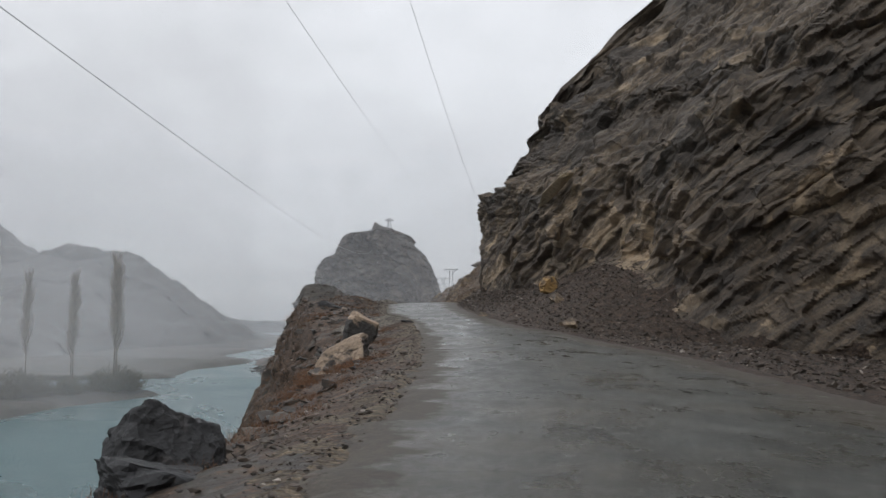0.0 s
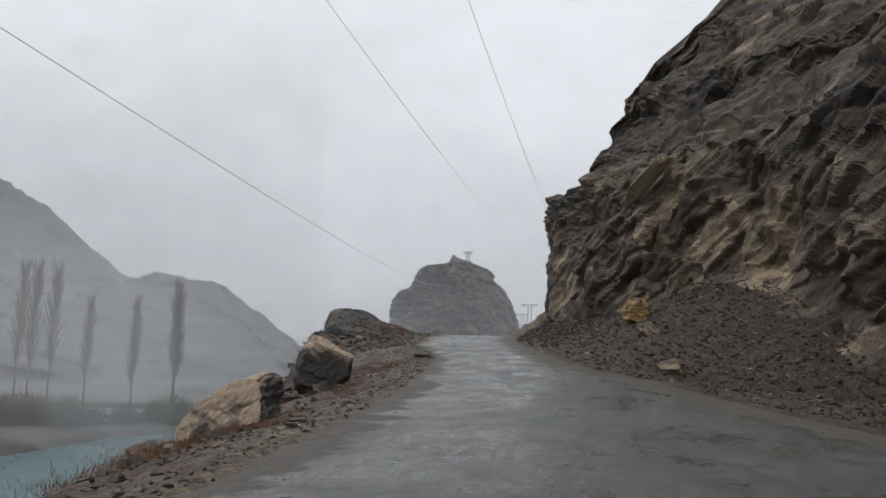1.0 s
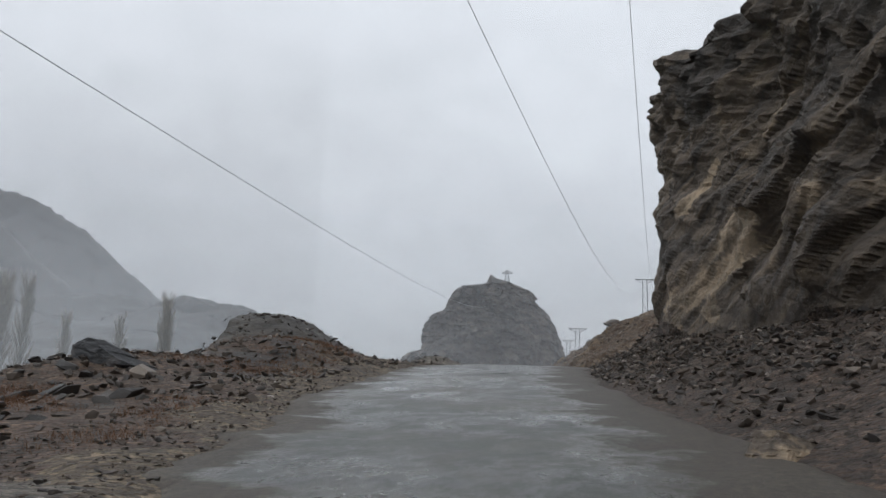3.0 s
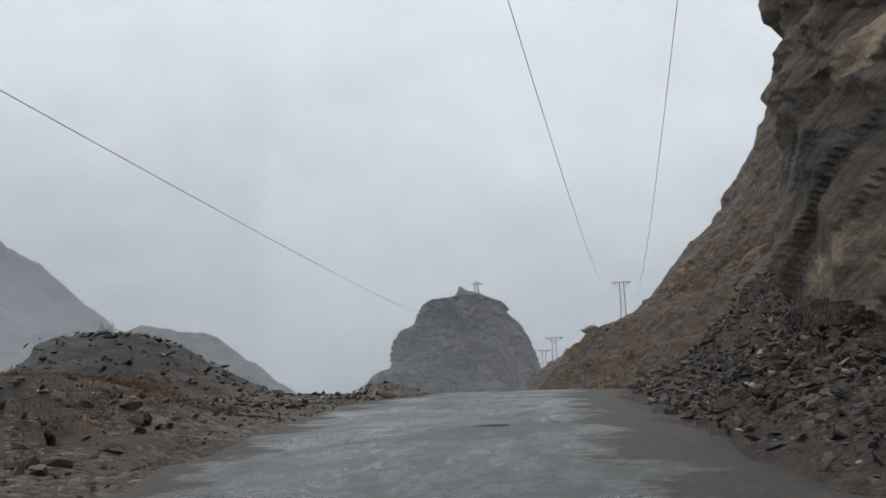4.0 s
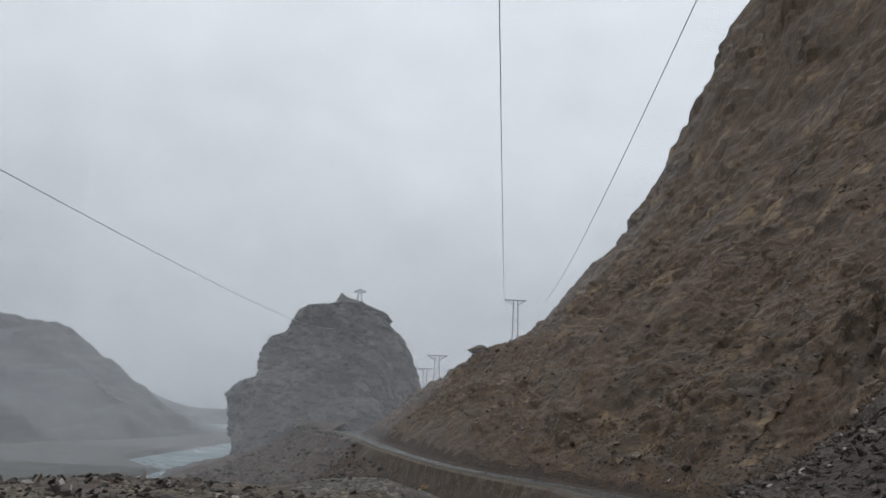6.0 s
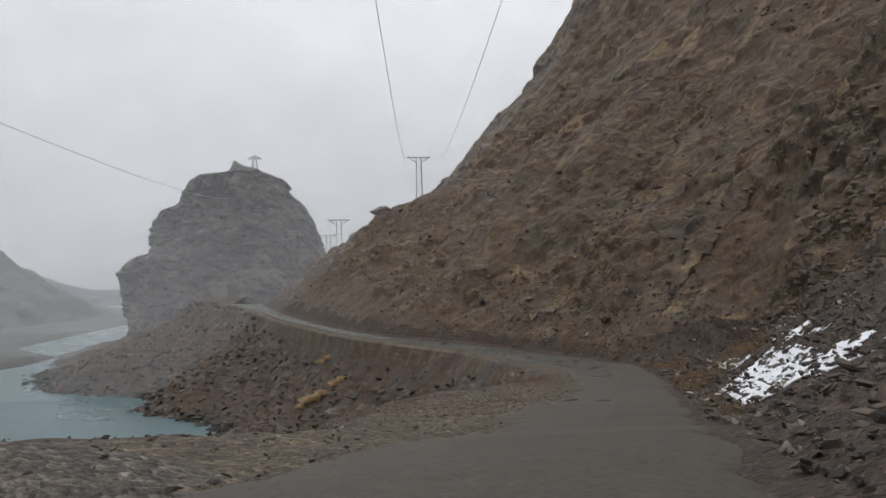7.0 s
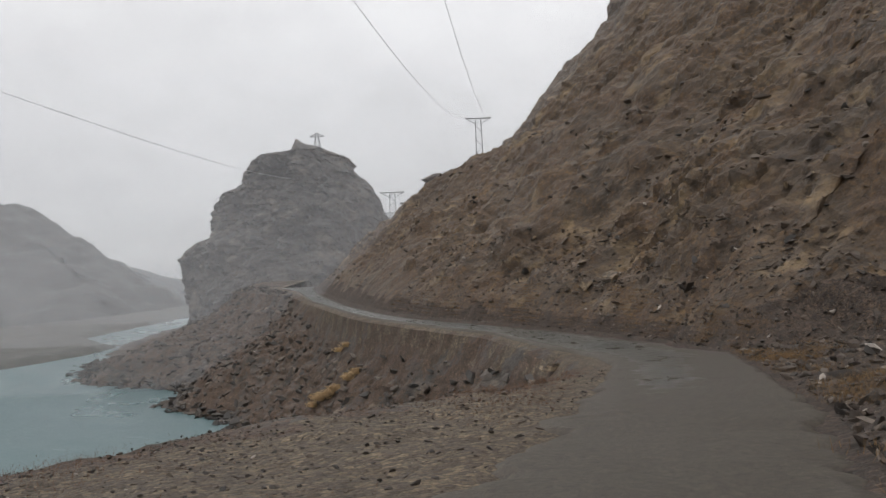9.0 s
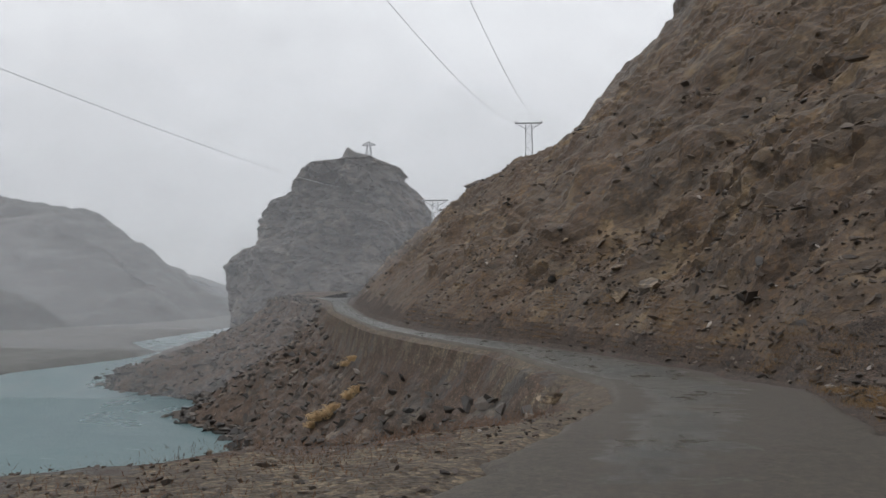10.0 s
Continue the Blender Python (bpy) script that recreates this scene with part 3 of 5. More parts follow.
def right_side(y, q):
    """Points of the right-hand side: y along the road, q from 0 (road edge) to 12 (far up)."""
    d1, h1 = cliff_profile(y)
    d2, h2 = mountain_profile(y)
    w = np.clip((y - 74.2) / 2.6, 0, 1)[:, None]
    w = w * w * (3 - 2 * w)
    d, h = d1 * (1 - w) + d2 * w, h1 * (1 - w) + h2 * w
    i = np.minimum(q.astype(int), 11)
    f = q - i
    dd = d[:, i] * (1 - f) + d[:, i + 1] * f
    hh = h[:, i] * (1 - f) + h[:, i + 1] * f
    dd[:, 0] -= 0.7
    hh[:, 0] -= 0.12
    x = road_right(y)[:, None] + dd
    return np.stack([x, np.broadcast_to(y[:, None], x.shape), road_z(y)[:, None] + hh], -1)


def rock_relief(p, w):
    """Relief and block tone of the rock: w is 0 on the near cliff and 1 on the big mountain."""
    relief, tone = np.zeros(p.shape[:-1]), np.zeros(p.shape[:-1])
    rows = w[:, 0] < 1
    if rows.any():
        c = p[rows]
        high = np.clip((c[..., 2] - 6.8) / 3.2, 0, 1)
        bed = (-0.42, 0.42, 0.80)
        b0, v0 = facets(c, bed, 2.4, 4.2, 1, 0.5, 0.35)
        b1, v1 = facets(c, bed, 0.95, 2.6, 2, 0.3, 0.35)
        b2, v2 = facets(c, bed, 0.45, 1.3, 3, 0.2, 0.4)
        s2, s3 = beds(c, bed, 0.8, 2.6, 0.35), beds(c + 5, bed, 0.42, 1.6, 0.25)
        near = 0.9 * b0 * (0.6 + 0.4 * high) + 0.7 * b1 + 0.25 * b2 + 0.38 * (s2 - 0.4) + 0.06 * (s3 - 0.4) + 0.7 * fbm(c * 0.15, 3) + 0.04 * fbm(c * 1.6, 3)
        tan_zone = np.exp(-((c[..., 1] - 57.5) / 7.5) ** 2) * (1 - high)
        relief[rows] += near * table(c[..., 1], (66, 1.0), (71, 0.35)) * (1 - w[rows])
        tone[rows] += ((0.3 * v0 + 0.45 * v1 + 0.25 * v2) * (1 - high) + (0.65 * v0 + 0.2 * v1 + 0.15 * v2) * high - 0.06 + 0.27 * tan_zone - 0.12 * high) * (1 - w[rows])
    rows = w[:, 0] > 0
    if rows.any():
        c = p[rows]
        m1, u1 = facets(c, (-0.3, 0.42, 0.85), 2.6, 6.0, 5, 1.2, 0.5)
        m2, u2 = facets(c, (-0.3, 0.42, 0.85), 1.5, 3.0, 6, 0.6, 0.5)
        m3, u3 = facets(c, (-0.3, 0.42, 0.85), 0.8, 1.6, 7, 0.4, 0.5)
        out = np.clip(0.65 + 1.6 * fbm(c * 0.05 + 2, 3), 0.35, 1.0)
        ledge = 0.5 * (beds(c, (-0.3, 0.42, 0.85), 1.5, 6.0, 0.9) - 0.4) + 0.35 * (beds(c + 9, (-0.3, 0.42, 0.85), 0.7, 2.6, 0.5) - 0.4)
        far = out * ledge + 1.5 * fbm(c * (0.05, 0.08, 0.04) + 5, 4) + out * (0.7 * m1 + 0.6 * m2 + 0.4 * m3) + 0.9 * fbm(c * 0.14 + 6, 3) + 0.3 * fbm(c * 0.5, 4, 0.6) + table(c[..., 1], (76, 0.3), (120, 0.1), (160, -0.1), (200, -0.7))
        relief[rows] += far * w[rows] * table(c[..., 1], (78, 1.0), (92, 0.55), (124, 0.55), (150, 1.0))
        tone[rows] += (0.4 * u1 + 0.35 * u2 + 0.25 * u3 - 0.05) * w[rows]
    return relief, tone


def add_tone(me, tone):
    a = me.attributes.new("tone", "FLOAT", "POINT")
    a.data.foreach_set("value", np.ascontiguousarray(tone, dtype=np.float32).ravel())


def q_steps(*spans):
    return np.concatenate([np.linspace(a, b, n, endpoint=False) for a, b, n in spans] + [[12.0]])


def build_right(name, y, q, mat, smooth=True):
    p = right_side(y, q)
    n = -grid_normals(p)
    flip = n[..., 2].mean() < 0
    n = -n if flip else n
    w = np.clip((y - 72) / 8, 0, 1)[:, None]
    lift = np.clip((q - 1.9) / 0.5, 0, 1)[None, :] * (1 - w) + np.clip((q - 0.9) / 1.6, 0.0, 1)[None, :] * w
    loose = 0.16 * fbm(p * 0.5, 4) + 0.05 * fbm(p * 2.5, 3)
    relief, tone = rock_relief(p, w)
    back = 0.45 * np.clip((y - 50) / 8, 0, 1)[:, None] * np.clip((94 - y) / 12, 0, 1)[:, None] * (np.clip((q - 4.5) / 1.0, 0, 1) * np.clip((10 - q) / 1.5, 0, 1))[None, :]
    nose = (np.clip((y - 70) / 3, 0, 1) * np.clip((92 - y) / 8, 0, 1))[:, None] * np.clip((q - 3.5) / 1.5, 0, 1)[None, :]
    back = back + nose * (0.8 + 1.5 * fbm(p * (0.2, 0.35, 0.42), 5, 0.65))
    p[..., 0] += (np.clip((y - 64) / 5, 0, 1) * np.clip((90 - y) / 8, 0, 1))[:, None] * np.clip((q - 2.5) / 1.5, 0, 1)[None, :] * 1.1 * fbm(p * (0, 0.3, 0.4) + 21, 5, 0.6)
    disp = (relief - back) * lift + loose * (1 - 0.6 * lift) * np.clip(q / 0.6, 0, 1)[None, :]
    soft = np.pad(disp, 1, mode="edge")
    disp = (14 * disp + soft[:-2, 1:-1] + soft[2:, 1:-1] + soft[1:-1, :-2] + soft[1:-1, 2:]) / 18
    far_up = np.clip((q - 10) / 2, 0, 1)[None, :]
    p = p + n * (disp * (1 + 1.5 * far_up))[..., None]
    me = mesh_of(name, p, grid_faces(len(y), len(q))[:, ::-1] if flip else grid_faces(len(y), len(q)), mat, smooth)
    if smooth:
        me.set_sharp_from_angle(angle=radians(18))
    add_tone(me, tone)
    me.materials.append(M_GRIT)
    low = np.where(y < 76, 1.95, table(y, (76, 2.9), (122, 2.6), (128, 3.7), (146, 3.9), (153, 0.5)))[:-1, None] + 0.35 * perlin(p[:-1, :-1] * 0.4)
    me.polygons.foreach_set("material_index", (q[None, :-1] < low).astype(int).ravel())
    return p, me


Y_CLIFF = np.concatenate([np.arange(-30, 12, 0.5), np.arange(12, 36, 0.25), np.arange(36, 42, 0.08), np.arange(42, 47, 0.04), np.arange(47, 76.8, 0.1)])
Q_CLIFF = q_steps((0, 1, 14), (1, 2, 18), (2, 3, 44), (3, 4, 54), (4, 5, 22), (5, 6, 26), (6, 7, 24), (7, 8, 26), (8, 9, 26), (9, 10, 40), (10, 11, 40), (11, 12, 16))
CLIFF, me = build_right("rock_cliff", Y_CLIFF, Q_CLIFF, M_CLIFF, False)
tagged(new("rock_cliff", me), "dark layered wet rock cliff beside the road", "cliff", kind="structure")

Y_MOUNT = np.concatenate([np.arange(Y_CLIFF[-1] - 0.02, 168, 0.19), np.arange(168, 185, 0.3), np.arange(185, 300, 0.5), np.arange(300, 347, 1.5)])
Q_MOUNT = q_steps((0, 1, 8), (1, 2, 10), (2, 3, 16), (3, 4, 24), (4, 5, 42), (5, 6, 44), (6, 7, 34), (7, 8, 32), (8, 9, 32), (9, 10, 24), (10, 11, 24), (11, 12, 12))
MOUNT, me = build_right("mountain", Y_MOUNT, Q_MOUNT, M_SLOPE)
tagged(new("mountain", me), "steep brown rocky mountainside above the road", "mountain", kind="structure")

# ---- left-hand side: shoulder, lip and bank down to the river ----
def left_side(y, d):
    ws = table(y, (-40, 4.4), (20, 4.4), (33, 4.4), (47, 5.8), (55, 6.4), (62, 6.2), (75, 8.4), (85, 8.6), (93, 8.5), (99, 8.4), (104, 8.3), (108, 6.6), (111, 5.8), (114, 5.8), (117, 6.6), (120, 8.4), (124, 10.0), (130, 8.5), (134, 4.8), (138, 2.0), (150, 0.9), (240, 0.9), (254, 2.5), (266, 6), (290, 11), (345, 14))
    zs = table(y, (-40, -1.3), (20, -1.5), (33, -1.1), (47, -1.5), (55, 0.0), (62, 0.4), (75, 0.4), (81, 0.2), (85, -0.08), (90, -0.12), (95, 0.25), (100, 0.42), (104, 0.42), (107, 0.3), (110, -0.05), (112, -0.35), (117, -0.6), (124, -0.5), (134, -0.2), (345, -0.1))
    sh = table(y, (-40, 17), (20, 15), (47, 15), (62, 14.5), (75, 18), (85, 19), (93, 19), (100, 17), (109, 16.8), (117, 19.5), (124, 20.5), (134, 17.5), (150, 14.5), (175, 16.5), (182, 16), (190, 14.3), (200, 13.8), (213, 13.5), (222, 16), (229, 22), (234, 23.5), (240, 21), (250, 24), (256, 32), (262, 42), (268, 44), (285, 46), (314, 50), (345, 60))
    zr = road_z(y)
    ws, zs, sh, zr = (v[:, None] for v in (ws, zs, sh, zr))
    dd = d[None, :]
    flat = zr + zs * np.clip(dd / ws, 0, 1) ** np.where(zs > 0.2, 0.7, 1.3)
    drop = np.clip((dd - ws) / (sh - ws), 0, 4)
    top = zr + zs
    power = table(y, (-40, 1.1), (150, 1.0), (178, 0.6), (203, 0.57), (222, 0.75), (235, 0.8), (255, 0.62), (345, 0.6))[:, None]
    bank = top + (WATER - top) * (drop ** power)
    z = np.where(dd < ws, flat, np.maximum(bank, WATER - 7))
    edge = np.exp(-((dd - ws) / 1.6) ** 2)
    z = z - 0.18 * edge
    x = road_left(y)[:, None] - dd
    yy = np.broadcast_to(y[:, None], x.shape)
    for cx, cy, amp, sx, sy in ((-13.4, 80.6, 2.15, 3.3, 3.7), (-2.8, 50.7, 0.5, 2.0, 1.7), (-8.0, 70.5, 0.8, 2.4, 2.8), (-9.3, 64.0, 0.45, 2.2, 2.6), (-60.0, 267.0, 2.6, 9.0, 8.0), (-7.3, 88.8, 0.55, 1.2, 1.0), (-3.0, 99.5, 0.4, 1.5, 1.2)):
        z = z + amp * np.exp(-np.abs((x - cx) / sx) ** 2.4 - np.abs((yy - cy) / sy) ** 2.4)
    rocky = np.clip((dd - ws + table(y, (120, 0.5), (138, -0.3))[:, None]) / 2.0, 0, 1)
    crag = np.exp(-np.abs((x + 13.6) / 3.6) ** 3 - np.abs((yy - 82.0) / 4.6) ** 3)
    return np.stack([x, yy, z], -1), np.maximum(rocky, 0.3 * crag)


def build_left():
    y = np.concatenate([np.arange(-30, 4, 0.5), np.arange(4, 150, 0.22), np.arange(150, 290, 0.4), np.arange(290, 347, 1.5)])
    d = np.concatenate([[-0.7], np.arange(0, 12, 0.2), np.arange(12, 30, 0.4), np.arange(30, 62, 1.0), np.arange(62, 100, 5.0)])
    p, rocky = left_side(y, d)
    p[:, 0, 2] -= 0.12
    n = grid_normals(p)
    if n[..., 2].mean() < 0:
        n = -n
    soft = 0.10 * fbm(p * 0.45, 3) + 0.03 * perlin(p * 1.3)
    b1, b2 = beds(p, (0.25, 0.2, 0.95), 0.9, 2.6), beds(p + 4, (0.3, 0.2, 0.93), 0.32, 1.1, 0.3)
    calm = table(y, (110, 1.0), (140, 0.5))[:, None]
    hard = calm * (0.9 * b1 + 0.4 * b2) + 0.9 * fbm(p * 0.2, 4) - 0.5 * calm - 0.15
    disp = soft * np.clip(d / 0.5, 0, 1)[None, :] + 0.75 * hard * rocky
    p = p + n * disp[..., None]
    f = grid_faces(len(y), len(d))
    me = mesh_of("river_bank", p, f, M_BANK, True)
    me.set_sharp_from_angle(angle=radians(32))
    add_tone(me, np.where(rocky > 0.3, 0.5 * b1 + 0.5 * b2 + 0.1, 0.35))
    me.materials.append(M_VERGE)
    reach = table(y, (-40, 0.35), (40, 0.45), (60, 1.0), (75, 2.0), (95, 5.0), (124, 7.5), (134, 2.0), (140, 0.7), (347, 0.7))[:-1, None]
    verge = d[None, :-1] + 1.6 * fbm(p[:-1, :-1] * 0.5, 4, 0.6) < reach
    me.materials.append(M_CRAG)
    me.materials.append(M_RUST)
    c = p[:-1, :-1]
    crag = np.exp(-np.abs((c[..., 0] + 13.2) / 3.4) ** 2.4 - np.abs((c[..., 1] - 81.5) / 4.8) ** 2.4) + 0.25 * perlin(c * 0.5) > 0.3
    rust = (fbm(c * 0.3 + 4, 4, 0.6) + table(c[..., 1], (60, 0.4), (75, -0.2), (112, -0.1), (126, 0.2), (170, 0.2), (200, 0.12), (260, 0.1)) > 0) & (d[None, :-1] < table(c[..., 1], (190, 13), (215, 45)))
    mound = np.zeros(crag.shape)
    for cx, cy, sx, sy in ((-2.9, 50.8, 2.4, 2.0), (-3.0, 99.5, 2.2, 1.5), (-7.1, 88.4, 1.2, 1.0)):
        mound = np.maximum(mound, np.exp(-np.abs((c[..., 0] - cx) / sx) ** 2.4 - np.abs((c[..., 1] - cy) / sy) ** 2.4))
    me.materials.append(M_GRAVEL)
    me.polygons.foreach_set("material_index", np.where(mound + 0.15 * perlin(c * 0.9) > 0.3, 4, np.where(crag, 2, np.where(verge, 1, np.where(rust, 3, 0)))).ravel())
    ob = tagged(new("river_bank", me), "stony brown bank with muddy shoulder above the river", "bank", kind="structure")
    return y, d, p


Y_LEFT, D_LEFT, LEFT = build_left()

# ---- road, river, valley floor ----
def build_road():
    y = np.concatenate([np.arange(-30, 4, 0.5), np.arange(4, 150, 0.25), np.arange(150, 286, 0.5)])
    v = np.linspace(0, 1, 41)
    a = road_left(y) + table(y, (125, 0.5), (138, 0.1)) * fbm(np.stack([y * 0.6, y * 0 + 2, y * 0], -1), 6, 0.65)
    b = road_right(y) + table(y, (125, 0.35), (138, 0.15)) * fbm(np.stack([y * 0.6, y * 0 + 7, y * 0], -1), 6, 0.65)
    x = a[:, None] + (b - a)[:, None] * v[None, :]
    yy = np.broadcast_to(y[:, None], x.shape)
    z = road_z(y)[:, None] + 0.035 * (1 - (2 * v - 1) ** 2)[None, :]
    p = np.stack([x, yy, z], -1)
    p[..., 2] += 0.018 * fbm(p * (0.7, 0.35, 1), 4) - crossfall(x, yy)
    hole = fbm(p * (0.55, 0.9, 1) + 31, 3)
    p[..., 2] -= 0.03 * np.clip((hole - 0.55) / 0.12, 0, 1) * (1 - np.abs(2 * v - 1) ** 6)[None, :]
    edge = np.minimum(v, 1 - v)[None, :] * (b - a)[:, None]
    p[..., 2] -= table(y, (120, 0.10), (136, 0.28))[:, None] * np.clip(1 - edge / 0.3, 0, 1)
    p[..., 2] += 0.03
    me = mesh_of("road", p, grid_faces(len(y), len(v)), M_ROAD)
    soil = me.attributes.new("edge", "FLOAT", "POINT")
    soil.data.foreach_set("value", (np.clip(1 - np.minimum(v[None, :], (1 - v[None, :]) * 0.5) * (b - a)[:, None] / table(y, (-40, 1.6), (94, 1.6), (101, 4.6), (122, 4.2), (132, 1.6), (140, 1.6), (160, 0.8))[:, None], 0, 1) + table(y, (84, 0), (98, 0.32), (150, 0.3), (180, 0.05))[:, None]).ravel())
    tagged(new("road", me), "wet broken grey asphalt mountain road", "road", kind="structure")
    return y, p


Y_ROAD, ROAD = build_road()


def flat_sheet(name, x0, x1, y0, y1, z, mat, nx=2, ny=2):
    x, y = np.meshgrid(np.linspace(x0, x1, nx), np.linspace(y0, y1, ny), indexing="ij")
    return mesh_of(name, np.stack([x, y, 0 * x + z], -1), grid_faces(nx, ny), mat)


tagged(new("water", flat_sheet("water", -420, 10, -400, 900, WATER, M_WATER, 40, 80)), "pale turquoise glacial river water", "river", kind="structure")
tagged(new("ground", flat_sheet("ground", -3000, 3000, -3000, 3500, WATER - 8, M_FLAT, 30, 30)), "grey silt of the valley floor", "ground", kind="structure")


def west_shore(y):
    return table(y, (-400, -95), (150, -93), (172, -92), (186, -86), (198, -80), (201, -84), (206, -110), (212, -150), (240, -160), (247, -110), (252, -100), (287, -108), (318, -99), (340, -100), (380, -130), (900, -150))


def build_west():
    y = np.concatenate([np.arange(-100, 120, 6), np.arange(120, 340, 1.2), np.arange(340, 700, 8)])
    d = np.concatenate([np.arange(-4, 10, 0.8), np.arange(10, 60, 3), np.arange(60, 420, 15)])
    x = west_shore(y)[:, None] - d[None, :]
    yy = np.broadcast_to(y[:, None], x.shape)
    z = WATER + 1.6 * np.tanh((d / 3.0))[None, :] + 0.012 * np.clip(d, 0, 400)[None, :] + 0 * x
    p = np.stack([x, yy, z], -1)
    p[..., 2] += 0.5 * fbm(p * 0.06, 4) + 0.12 * fbm(p * 0.5, 3)
    tagged(new("far_bank", mesh_of("far_bank", p, grid_faces(len(y), len(d)), M_FLAT)), "flat silty terrace across the river", "river bank", kind="structure")


build_west()

# ---- far hills and the rock tower ----
def ridge_hill(name, label, ridge_y, depth, rows, back, mat, gully=6.0, seed=0.0, steps=(220, 70), lift=1.15):
    xs = np.linspace(rows[0][0], rows[-1][0], steps[0])
    top = table(xs, *rows)
    v = np.linspace(0, 1, steps[1])
    y = np.where(v < 0.75, ridge_y - depth * (1 - v / 0.75), ridge_y + back * (v - 0.75) / 0.25)
    rise = np.where(v < 0.75, (v / 0.75) ** lift, 1 - 0.8 * (v - 0.75) / 0.25)
    x = np.broadcast_to(xs[:, None], (len(xs), len(v)))
    z = WATER - 6 + (top[:, None] - WATER + 6) * rise[None, :]
    p = np.stack([x, np.broadcast_to(y[None, :], x.shape), z], -1)
    g = fbm(p * (0.02, 0.006, 0.004) + seed, 4)
    near_top = np.clip(1 - np.abs(v - 0.75) / 0.1, 0, 1)[None, :]
    p[..., 2] += gully * g * rise[None, :] * (1 - 0.75 * near_top) + 3.4 * fbm(p * 0.06 + seed, 5, 0.62) * rise[None, :]
    p[..., 1] += 2 * gully * fbm(p * 0.018 + seed + 3, 3) * (1 - near_top)
    tagged(new(name, mesh_of(name, p, grid_faces(len(xs), len(v)), mat)), label, "hill", kind="structure")


ridge_hill("far_hill", "grey misty rock hill across the river", 585, 325, ((-560, 75), (-470, 60), (-426, 46), (-390, 56), (-372, 57), (-338, 49), (-318, 55), (-298, 54), (-268, 47), (-233, 24), (-198, -2), (-175, -15), (-150, -26)), 120, M_HILL, 13.0, lift=0.72)
ridge_hill("far_mountain", "faint grey mountain flank in the cloud", 700, 160, ((-1300, 230), (-900, 190), (-720, 165), (-657, 155), (-615, 147), (-596, 133), (-579, 113), (-542, 88), (-508, 69), (-470, 54), (-430, 34), (-380, 8), (-335, -18), (-300, -28)), 200, M_HILL, 12, 9.0)
ridge_hill("back_mountain", "faint distant mountain behind the cloud", 950, 150, ((-1700, 330), (-1100, 280), (-912, 257), (-831, 247), (-770, 222), (-708, 183), (-647, 137), (-610, 109), (-570, 80), (-500, 45), (-300, -8), (-100, -14), (400, -14)), 200, M_HILL, 14, 4.0)
ridge_hill("rear_mountain", "dark valley side behind the road", -420, -160, ((-900, 260), (-600, 200), (-300, 90), (0, 120), (300, 240), (900, 300)), -200, M_HILL, 12, 2.0, (80, 30))


